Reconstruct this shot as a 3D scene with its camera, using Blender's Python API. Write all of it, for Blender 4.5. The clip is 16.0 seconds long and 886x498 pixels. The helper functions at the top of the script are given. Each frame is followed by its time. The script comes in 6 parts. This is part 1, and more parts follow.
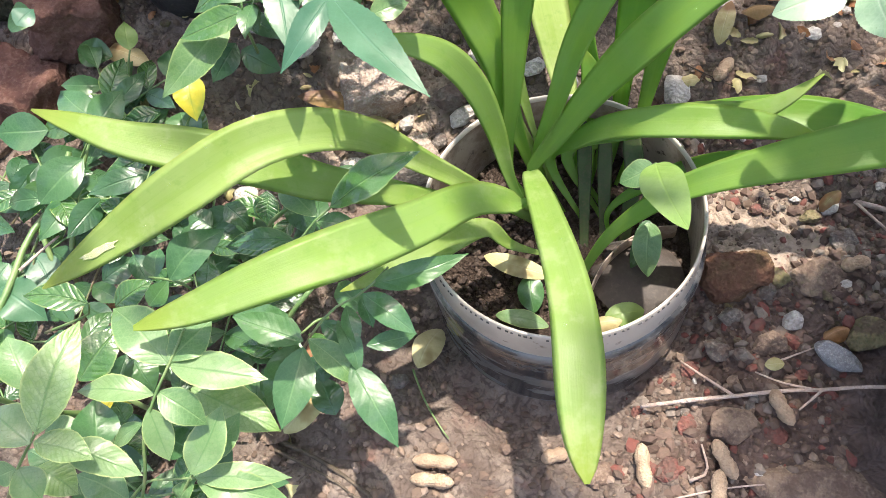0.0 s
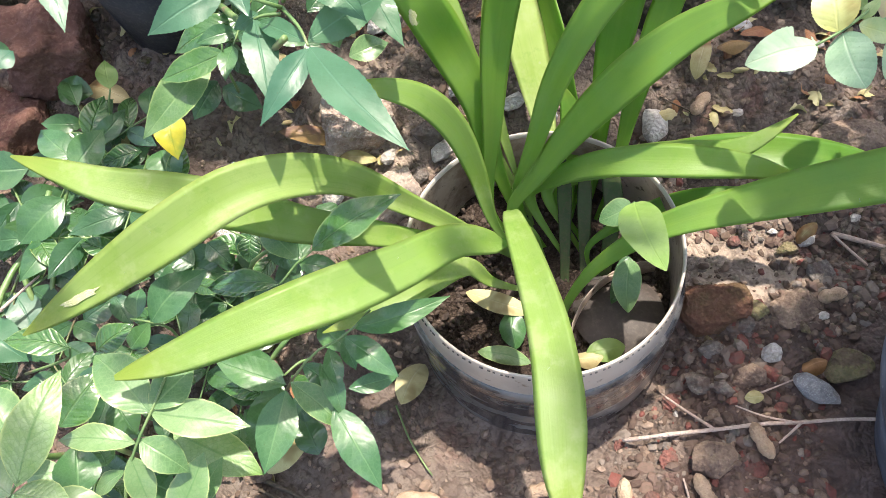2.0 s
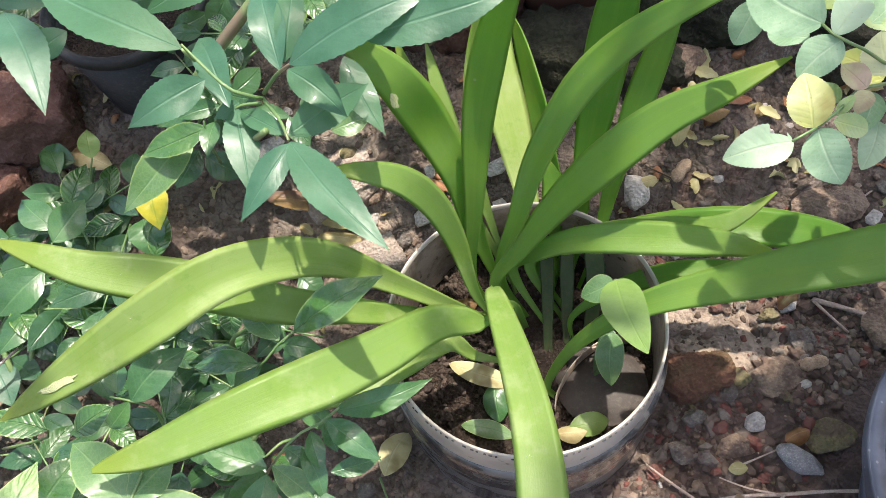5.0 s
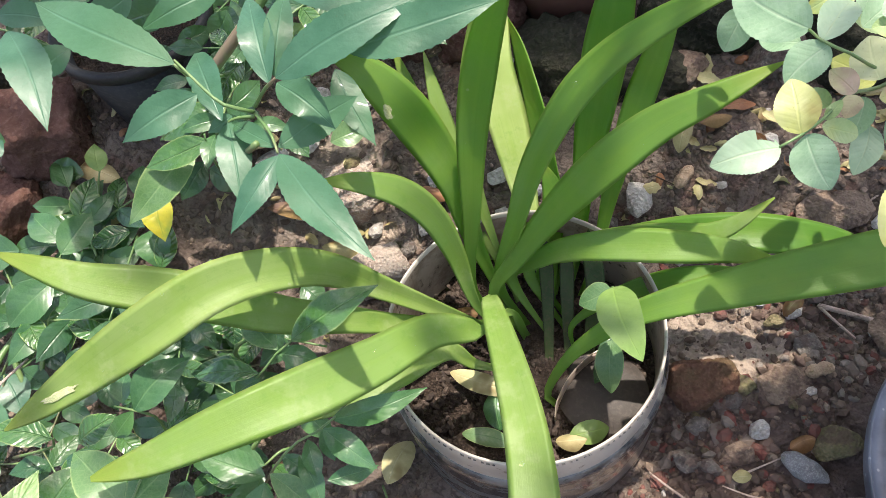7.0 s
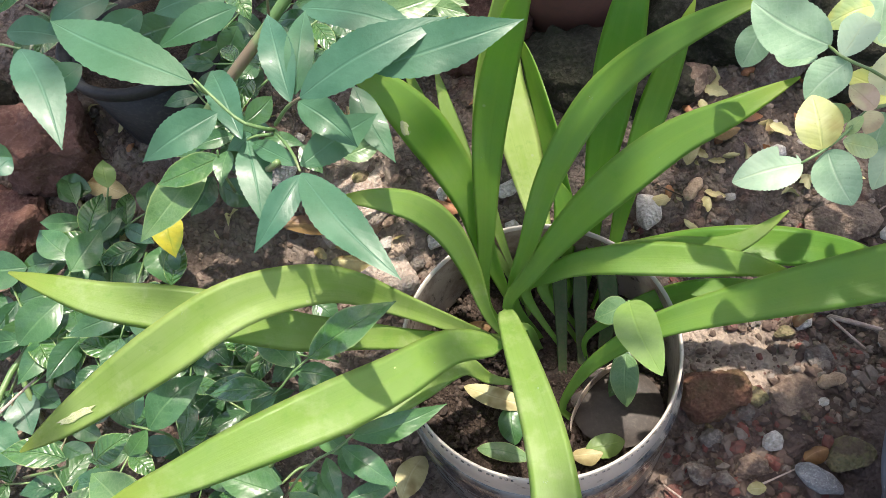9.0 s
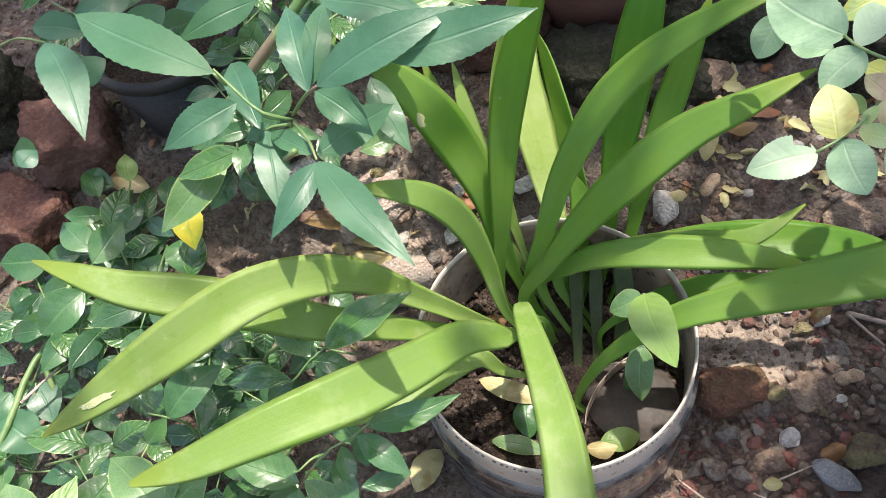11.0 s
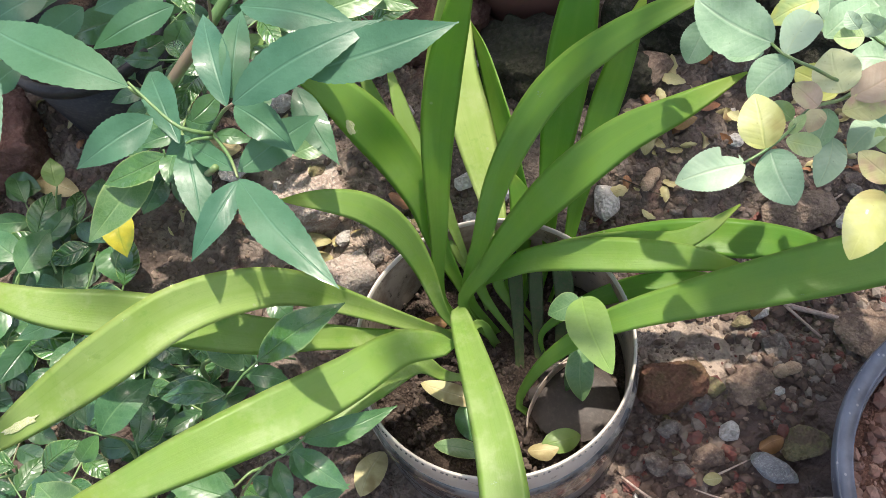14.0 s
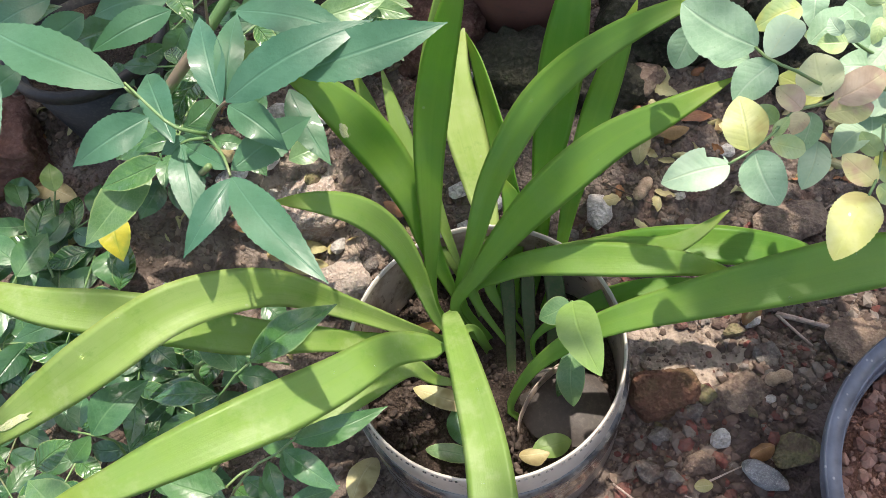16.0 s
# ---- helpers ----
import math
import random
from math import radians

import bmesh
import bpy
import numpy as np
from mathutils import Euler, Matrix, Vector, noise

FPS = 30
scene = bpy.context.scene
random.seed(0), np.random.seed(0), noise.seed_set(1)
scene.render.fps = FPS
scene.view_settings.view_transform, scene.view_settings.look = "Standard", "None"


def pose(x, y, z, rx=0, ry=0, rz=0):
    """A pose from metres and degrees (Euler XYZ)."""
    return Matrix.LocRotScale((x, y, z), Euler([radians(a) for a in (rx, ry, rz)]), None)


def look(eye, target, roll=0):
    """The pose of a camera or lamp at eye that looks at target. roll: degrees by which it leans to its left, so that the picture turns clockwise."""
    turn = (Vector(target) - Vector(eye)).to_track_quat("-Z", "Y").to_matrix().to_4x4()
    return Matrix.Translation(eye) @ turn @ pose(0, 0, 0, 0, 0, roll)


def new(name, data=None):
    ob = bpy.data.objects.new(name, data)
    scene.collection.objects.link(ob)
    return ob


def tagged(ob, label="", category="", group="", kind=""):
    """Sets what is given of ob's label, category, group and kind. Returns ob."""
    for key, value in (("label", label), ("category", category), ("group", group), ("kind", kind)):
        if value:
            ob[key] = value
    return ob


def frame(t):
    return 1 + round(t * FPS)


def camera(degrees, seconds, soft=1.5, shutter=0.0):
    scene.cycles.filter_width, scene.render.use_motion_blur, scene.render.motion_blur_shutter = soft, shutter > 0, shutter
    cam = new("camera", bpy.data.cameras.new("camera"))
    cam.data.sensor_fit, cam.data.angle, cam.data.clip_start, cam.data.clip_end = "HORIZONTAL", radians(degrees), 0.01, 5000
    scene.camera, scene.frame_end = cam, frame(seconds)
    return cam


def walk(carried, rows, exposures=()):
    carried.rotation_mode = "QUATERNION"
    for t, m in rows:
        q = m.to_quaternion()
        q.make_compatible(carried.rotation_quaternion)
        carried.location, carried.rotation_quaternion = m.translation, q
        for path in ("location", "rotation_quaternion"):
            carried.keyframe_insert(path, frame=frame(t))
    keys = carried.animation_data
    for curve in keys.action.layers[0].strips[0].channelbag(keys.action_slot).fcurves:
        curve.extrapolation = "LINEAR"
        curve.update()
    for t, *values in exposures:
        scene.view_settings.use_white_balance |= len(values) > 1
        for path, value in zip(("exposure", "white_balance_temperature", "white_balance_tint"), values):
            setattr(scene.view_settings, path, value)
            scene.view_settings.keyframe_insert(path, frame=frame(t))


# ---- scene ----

cam = camera(56.0, 16.0, soft=0.7)
PATH = [
    (0, (0.029, -0.311, 0.629), (-0.33, 0.591, -1.119), -13.9),
    (0.5, (0.026, -0.311, 0.632), (-0.343, 0.606, -1.107), -13.9),
    (1, (0.023, -0.307, 0.636), (-0.341, 0.625, -1.095), -13.6),
    (1.5, (0.02, -0.306, 0.637), (-0.336, 0.618, -1.101), -13.9),
    (2, (0.03, -0.295, 0.641), (-0.295, 0.637, -1.098), -12.3),
    (2.5, (0.032, -0.276, 0.647), (-0.273, 0.657, -1.096), -11.6),
    (3, (0.044, -0.265, 0.646), (-0.237, 0.652, -1.108), -11.3),
    (3.5, (0.035, -0.265, 0.649), (-0.255, 0.659, -1.101), -11.3),
    (4, (0.037, -0.264, 0.654), (-0.249, 0.686, -1.083), -10.7),
    (4.5, (0.028, -0.263, 0.658), (-0.262, 0.711, -1.065), -10.2),
    (7, (0.051, -0.26, 0.66), (-0.311, 0.732, -1.039), -13.7),
    (7.5, (0.042, -0.26, 0.661), (-0.313, 0.725, -1.043), -13.9),
    (8, (0.032, -0.257, 0.664), (-0.299, 0.748, -1.032), -12.6),
    (10.5, (0.035, -0.263, 0.665), (-0.331, 0.748, -1.022), -14.0),
    (11, (0.037, -0.267, 0.663), (-0.349, 0.747, -1.017), -14.5),
    (11.5, (0.041, -0.264, 0.667), (-0.361, 0.757, -1.005), -15.6),
    (12, (0.042, -0.248, 0.67), (-0.313, 0.78, -1.008), -14.0),
    (12.5, (0.051, -0.24, 0.665), (-0.235, 0.757, -1.045), -11.9),
    (13, (0.059, -0.245, 0.662), (-0.245, 0.701, -1.074), -14.1),
    (13.5, (0.052, -0.241, 0.663), (-0.238, 0.709, -1.073), -12.8),
    (14, (0.052, -0.239, 0.665), (-0.241, 0.727, -1.061), -12.3),
    (14.5, (0.058, -0.248, 0.662), (-0.259, 0.731, -1.054), -13.4),
    (15, (0.062, -0.245, 0.665), (-0.249, 0.765, -1.034), -12.8),
    (15.5, (0.06, -0.25, 0.663), (-0.265, 0.751, -1.037), -13.9),
    (16, (0.06, -0.252, 0.663), (-0.239, 0.759, -1.036), -11.6),
]
EXPOSURE = [(0, 1.67, 6800, 13), (2, 1.65, 6800, 13), (4.5, 1.42, 6750, 12), (7, 1.34, 6750, 12), (10.5, 1.38, 6750, 12), (12.5, 1.32, 6750, 12), (16, 1.31, 6750, 12)]
walk(cam, [(t, look(eye, target, roll)) for t, eye, target, roll in PATH], EXPOSURE)
# ---- light ----
SUN_FROM = Vector((0.13, 0.25, 1.0)).normalized()
world = bpy.data.worlds.new("sky")
scene.world = world
world.use_nodes = True
sky = world.node_tree.nodes.new("ShaderNodeTexSky")
sky.sky_type, sky.sun_disc = "NISHITA", False
sky.dust_density, sky.ozone_density = 3.5, 0.4
sky.sun_elevation = math.asin(SUN_FROM.z)
sky.sun_rotation = math.atan2(SUN_FROM.x, SUN_FROM.y)
world.node_tree.links.new(sky.outputs[0], world.node_tree.nodes["Background"].inputs[0])
world.node_tree.nodes["Background"].inputs[1].default_value = 0.15
sun = new("sun", bpy.data.lights.new("sun", "SUN"))
sun.data.energy, sun.data.angle, sun.data.color = 3.25, radians(0.9), (1.0, 0.95, 0.86)
sun.matrix_world = look(SUN_FROM * 6, (0, 0, 0))

# ---- materials ----


class Nodes:
    """Short hand for building one node material."""

    def __init__(self, name):
        self.mat = bpy.data.materials.new(name)
        self.mat.use_nodes = True
        self.tree = self.mat.node_tree
        self.bsdf = self.tree.nodes["Principled BSDF"]
        self.out = self.tree.nodes["Material Output"]

    def add(self, kind, **settings):
        n = self.tree.nodes.new(kind)
        for k, v in settings.items():
            setattr(n, k, v)
        return n

    def put(self, value, socket):
        if isinstance(value, bpy.types.NodeSocket):
            self.tree.links.new(value, socket)
        elif isinstance(value, (tuple, list)) and len(value) == 3 and socket.type == "RGBA":
            socket.default_value = (*value, 1)
        else:
            socket.default_value = value

    def math(self, op, a, b=0.0, c=0.0):
        n = self.add("ShaderNodeMath", operation=op)
        for v, s in zip((a, b, c), n.inputs):
            self.put(v, s)
        return n.outputs[0]

    def mix(self, f, a, b):
        n = self.add("ShaderNodeMix", data_type="RGBA")
        self.put(f, n.inputs[0]), self.put(a, n.inputs[6]), self.put(b, n.inputs[7])
        return n.outputs[2]

    def noise(self, co, scale, detail=4.0, rough=0.6):
        n = self.add("ShaderNodeTexNoise")
        self.put(co, n.inputs["Vector"])
        n.inputs["Scale"].default_value, n.inputs["Detail"].default_value, n.inputs["Roughness"].default_value = scale, detail, rough
        return n.outputs[0]

    def cells(self, co, scale, feature="F1"):
        n = self.add("ShaderNodeTexVoronoi", feature=feature)
        self.put(co, n.inputs["Vector"])
        n.inputs["Scale"].default_value = scale
        return n.outputs[0]

    def step(self, v, lo, hi, a=0.0, b=1.0):
        n = self.add("ShaderNodeMapRange", interpolation_type="SMOOTHSTEP")
        for x, s in zip((v, lo, hi, a, b), n.inputs):
            self.put(x, s)
        return n.outputs[0]

    def co(self, which="Object"):
        return self.add("ShaderNodeTexCoord").outputs[which]

    def here(self):
        return self.add("ShaderNodeNewGeometry").outputs["Position"]

    def rnd(self):
        return self.add("ShaderNodeObjectInfo").outputs["Random"]

    def bump(self, height, strength, distance):
        n = self.add("ShaderNodeBump")
        self.put(height, n.inputs["Height"])
        n.inputs["Strength"].default_value, n.inputs["Distance"].default_value = strength, distance
        self.tree.links.new(n.outputs[0], self.bsdf.inputs["Normal"])
        return n.outputs[0]

    def done(self, colour, rough=0.6, metal=0.0, spec=0.5, coat=0.0, thin=0.0, thin_colour=None, normal=None):
        b = self.bsdf
        self.put(colour, b.inputs["Base Color"]), self.put(rough, b.inputs["Roughness"])
        self.put(metal, b.inputs["Metallic"]), self.put(spec, b.inputs["Specular IOR Level"])
        self.put(coat, b.inputs["Coat Weight"])
        b.inputs["Coat Roughness"].default_value = 0.08
        if thin:
            t, m = self.add("ShaderNodeBsdfTranslucent"), self.add("ShaderNodeMixShader")
            self.put(thin_colour or colour, t.inputs["Color"])
            if normal:
                self.put(normal, t.inputs["Normal"])
            m.inputs[0].default_value = thin
            self.tree.links.new(b.outputs[0], m.inputs[1])
            self.tree.links.new(t.outputs[0], m.inputs[2])
            self.tree.links.new(m.outputs[0], self.out.inputs["Surface"])
        return self.mat


def strap_material():
    n = Nodes("strap_leaf_green")
    uv = n.add("ShaderNodeSeparateXYZ")
    n.put(n.co("UV"), uv.inputs[0])
    u, v, _ = uv.outputs
    tone = n.add("ShaderNodeSeparateColor")
    n.put(n.add("ShaderNodeObjectInfo").outputs["Color"], tone.inputs[0])
    ob = n.co("Object")
    # the pale end of the tone holds some sky sheen as colour
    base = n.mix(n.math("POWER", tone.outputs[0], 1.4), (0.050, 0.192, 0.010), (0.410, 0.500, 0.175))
    c = n.mix(n.step(n.noise(ob, 22.0, 3.0), 0.35, 0.7), base, n.mix(0.45, base, (0.20, 0.33, 0.03)))
    c = n.mix(n.step(v, 0.86, 1.0, 0.0, 0.55), c, (0.30, 0.33, 0.05))
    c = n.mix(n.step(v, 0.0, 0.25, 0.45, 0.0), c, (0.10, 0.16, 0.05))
    veins = n.math("SINE", n.math("MULTIPLY", u, 95.0))
    c = n.mix(n.math("MULTIPLY_ADD", veins, 0.012, 0.012), c, (0.24, 0.36, 0.06))
    along = n.add("ShaderNodeCombineXYZ")
    n.put(n.math("MULTIPLY", u, 22.0), along.inputs[0]), n.put(n.math("MULTIPLY", v, 3.0), along.inputs[1]), n.put(n.math("MULTIPLY", n.rnd(), 50.0), along.inputs[2])
    streak = n.noise(along.outputs[0], 1.0, 5.0, 0.7)
    c = n.mix(n.step(streak, 0.52, 0.76, 0.0, 0.12), c, (0.26, 0.37, 0.09))
    c = n.mix(n.step(streak, 0.48, 0.26, 0.0, 0.15), c, (0.035, 0.125, 0.012))
    rib = n.step(n.math("ABSOLUTE", n.math("SUBTRACT", u, 0.5)), 0.0, 0.10, 0.22, 0.0)
    c = n.mix(rib, c, (0.22, 0.36, 0.05))
    edge = n.step(n.math("ABSOLUTE", n.math("SUBTRACT", u, 0.5)), 0.465, 0.5, 0.0, 0.5)
    c = n.mix(edge, c, (0.36, 0.42, 0.10))
    spots = n.step(n.cells(ob, 60.0), 0.05, 0.09, 0.55, 0.0)
    spots = n.math("MULTIPLY", spots, n.step(n.noise(ob, 14.0, 1.0), 0.56, 0.62))
    c = n.mix(spots, c, (0.42, 0.44, 0.26))
    # pale patches: sheen and sun dapple painted into the leaf colour
    sheen_wash = n.step(n.noise(ob, 24.0, 5.0, 0.72), 0.50, 0.66, 0.0, 0.42)
    sheen_wash = n.math("MULTIPLY", sheen_wash, n.step(tone.outputs[0], 0.40, 0.72, 0.1, 1.0))
    c = n.mix(sheen_wash, c, (0.46, 0.52, 0.25))
    blotch = n.step(n.noise(ob, 85.0, 5.0, 0.7), 0.55, 0.70, 0.0, 0.22)
    c = n.mix(blotch, c, (0.06, 0.20, 0.02))
    nb = n.bump(n.math("MULTIPLY_ADD", streak, 0.5, n.noise(ob, 70.0, 4.0)), 0.18, 0.0014)
    return n.done(c, n.step(n.noise(ob, 30.0), 0.3, 0.7, 0.34, 0.48), spec=0.32, coat=0.0, thin=0.50, thin_colour=n.mix(n.step(tone.outputs[0], 0.50, 0.80, 0.66, 0.40), c, (0.26, 0.66, 0.01)), normal=nb)


def leaflet_material(name, dark, light, vein, rough, coat, margin=0.0, patch=None, thin=0.28, relief=0.30, count=7.0, wet=0.0, lines=0.13, quilt=0.22):
    """A broad leaf: midrib, side veins, puffed blade between them, mottling."""
    n = Nodes(name)
    uv = n.add("ShaderNodeSeparateXYZ")
    n.put(n.co("UV"), uv.inputs[0])
    u, v, _ = uv.outputs
    ob = n.co("Object")
    off = n.math("ABSOLUTE", n.math("SUBTRACT", u, 0.5))
    wob = n.noise(ob, 60.0, 2.0)
    side = n.math("SUBTRACT", n.math("MULTIPLY_ADD", v, count, n.math("MULTIPLY", wob, 0.9)), n.math("MULTIPLY", off, count * 0.42))
    tri = n.math("ABSOLUTE", n.math("SUBTRACT", n.math("FRACT", side), 0.5))
    c = n.mix(n.step(n.noise(ob, 45.0, 4.0), 0.3, 0.72), dark, light)
    c = n.mix(n.math("MULTIPLY", n.rnd(), 0.45), c, n.mix(0.5, dark, (0.12, 0.24, 0.03)))
    c = n.mix(n.step(tri, 0.0, 0.055, lines, 0.0), c, vein)
    c = n.mix(n.step(off, 0.010, 0.032, 0.42, 0.0), c, vein)
    net = n.step(n.cells(ob, 330.0, "DISTANCE_TO_EDGE"), 0.0, 0.16, lines * 0.9, 0.0)
    c = n.mix(net, c, vein)
    if margin:
        c = n.mix(n.step(off, 0.44, 0.5, 0.0, margin), c, (0.36, 0.44, 0.16))
    if patch:
        c = n.mix(n.step(n.math("ADD", n.noise(ob, 28.0, 3.0), n.math("MULTIPLY", n.rnd(), 0.12)), 0.58, 0.72), c, patch)
    c = n.mix(n.step(n.cells(ob, 240.0), 0.07, 0.12, 0.5, 0.0), c, n.mix(0.5, dark, (0.10, 0.09, 0.03)))
    h = n.math("ADD", n.math("MULTIPLY", n.step(tri, 0.0, 0.35), quilt), n.step(off, 0.0, 0.05))
    nb = n.bump(n.math("ADD", h, n.math("MULTIPLY", n.noise(ob, 110.0, 4.0), 1.2)), relief, 0.0009)
    if wet:
        film = n.step(n.noise(n.here(), 55.0, 2.0), 0.60 - 0.16 * wet, 0.66 - 0.16 * wet, 0.1, 1.0)
        coat = film
        n.tree.links.new(nb, n.bsdf.inputs["Coat Normal"])
    return n.done(c, n.step(n.noise(ob, 40.0), 0.25, 0.75, rough - 0.07, rough + 0.1), coat=coat, thin=thin, thin_colour=n.mix(0.4, c, (0.23, 0.46, 0.09)), normal=nb)


M_STRAP = strap_material()
SHRUB = [
    leaflet_material("shrub_leaf_green", (0.028, 0.102, 0.040), (0.072, 0.170, 0.072), (0.16, 0.29, 0.12), 0.34, 0.30, wet=0.5),
    leaflet_material("shrub_leaf_veined", (0.075, 0.170, 0.060), (0.160, 0.265, 0.125), (0.25, 0.38, 0.16), 0.40, 0.18, margin=0.6, wet=0.4, lines=0.18, count=10.0),
    leaflet_material("shrub_leaf_pale", (0.130, 0.230, 0.095), (0.230, 0.325, 0.170), (0.06, 0.17, 0.05), 0.40, 0.18, margin=0.9, wet=0.3, lines=0.22, count=11.0),
    leaflet_material("shrub_leaf_glossy", (0.030, 0.105, 0.030), (0.065, 0.170, 0.055), (0.20, 0.33, 0.13), 0.24, 0.85, margin=0.5, relief=0.7, wet=1.0, lines=0.10),
    # darker copy of the green leaf: the shrub's inner shade put into the colour
    leaflet_material("shrub_leaf_shaded", (0.022, 0.075, 0.035), (0.045, 0.120, 0.055), (0.09, 0.18, 0.08), 0.30, 0.55, relief=0.5, wet=0.7),
    leaflet_material("shrub_leaf_young", (0.145, 0.245, 0.060), (0.240, 0.335, 0.110), (0.24, 0.37, 0.08), 0.40, 0.30),
    leaflet_material("shrub_leaf_yellow", (0.420, 0.360, 0.020), (0.520, 0.430, 0.040), (0.20, 0.28, 0.03), 0.45, 0.10, patch=(0.16, 0.24, 0.03)),
    leaflet_material("shrub_leaf_teal", (0.026, 0.104, 0.066), (0.058, 0.160, 0.104), (0.11, 0.24, 0.15), 0.42, 0.12, relief=0.35, count=12.0, quilt=0.06, lines=0.06),
    leaflet_material("shrub_leaf_mosaic", (0.150, 0.270, 0.060), (0.270, 0.370, 0.190), (0.07, 0.19, 0.04), 0.38, 0.30, margin=0.9, wet=0.4, lines=0.32, relief=0.5, quilt=0.4, count=11.0),
    leaflet_material("shrub_leaf_wet", (0.022, 0.090, 0.022), (0.055, 0.155, 0.045), (0.20, 0.34, 0.13), 0.22, 1.0, margin=0.6, relief=0.9, wet=1.1, lines=0.12, quilt=0.45),
]
ROSE = [
    leaflet_material("rose_leaf_green", (0.210, 0.345, 0.215), (0.340, 0.480, 0.330), (0.44, 0.55, 0.38), 0.50, 0.08, count=8.0),
    leaflet_material("rose_leaf_spent", (0.310, 0.430, 0.300), (0.440, 0.550, 0.410), (0.42, 0.50, 0.30), 0.52, 0.05, count=8.0),
    leaflet_material("rose_leaf_yellow", (0.560, 0.550, 0.170), (0.690, 0.670, 0.380), (0.55, 0.58, 0.20), 0.52, 0.05, patch=(0.34, 0.30, 0.10), count=8.0),
    leaflet_material("rose_leaf_lime", (0.300, 0.420, 0.170), (0.460, 0.540, 0.310), (0.48, 0.56, 0.24), 0.50, 0.06, patch=(0.46, 0.48, 0.14), count=8.0),
    leaflet_material("rose_leaf_pink", (0.400, 0.240, 0.190), (0.580, 0.430, 0.340), (0.42, 0.30, 0.18), 0.55, 0.05, patch=(0.50, 0.46, 0.26), count=8.0),
    leaflet_material("rose_leaf_cream", (0.600, 0.600, 0.340), (0.720, 0.700, 0.480), (0.60, 0.62, 0.36), 0.52, 0.05, count=8.0),
    leaflet_material("rose_leaf_blushed", (0.560, 0.500, 0.200), (0.640, 0.600, 0.330), (0.55, 0.52, 0.25), 0.52, 0.05, patch=(0.46, 0.27, 0.20), count=8.0),
]
DEAD = [
    leaflet_material("dead_leaf_tan", (0.300, 0.230, 0.100), (0.480, 0.400, 0.210), (0.52, 0.46, 0.28), 0.6, 0.05, patch=(0.20, 0.10, 0.04), thin=0.12),
    leaflet_material("dead_leaf_rust", (0.200, 0.070, 0.030), (0.330, 0.150, 0.070), (0.40, 0.24, 0.13), 0.6, 0.05, patch=(0.10, 0.045, 0.03), thin=0.12),
    leaflet_material("dead_leaf_straw", (0.430, 0.370, 0.170), (0.540, 0.480, 0.270), (0.58, 0.53, 0.34), 0.55, 0.05, patch=(0.26, 0.20, 0.08), thin=0.15),
]


def rough_material(name, colours, scale, rough=0.85, relief=0.8, depth=0.003, spec=0.3, world_space=True, speck=None, dusty=0.0):
    """Soil, stone, brick: three colours mixed at two scales, with relief."""
    n = Nodes(name)
    co = n.here() if world_space else n.co("Object")
    big, fine = n.noise(co, scale, 5.0), n.noise(co, scale * 9, 6.0, 0.7)
    c = n.mix(n.step(big, 0.36, 0.64), colours[0], colours[1])
    c = n.mix(n.step(fine, 0.45, 0.72), c, colours[2])
    c = n.mix(n.math("MULTIPLY", n.rnd(), 0.5), c, n.mix(0.5, colours[0], colours[2]))
    dust = n.math("MULTIPLY", n.step(n.noise(n.here(), 55.0, 5.0, 0.7), 0.44, 0.60), 0.0 if not dusty else dusty)
    c = n.mix(dust, c, (0.100, 0.066, 0.053))
    if speck:
        c = n.mix(n.step(n.cells(co, scale * 22), 0.16, 0.24, 0.8, 0.0), c, speck)
    h = n.math("ADD", n.math("MULTIPLY", n.cells(co, scale * 7), 0.9), n.math("ADD", fine, big))
    n.bump(h, relief, depth)
    return n.done(c, rough, spec=spec)


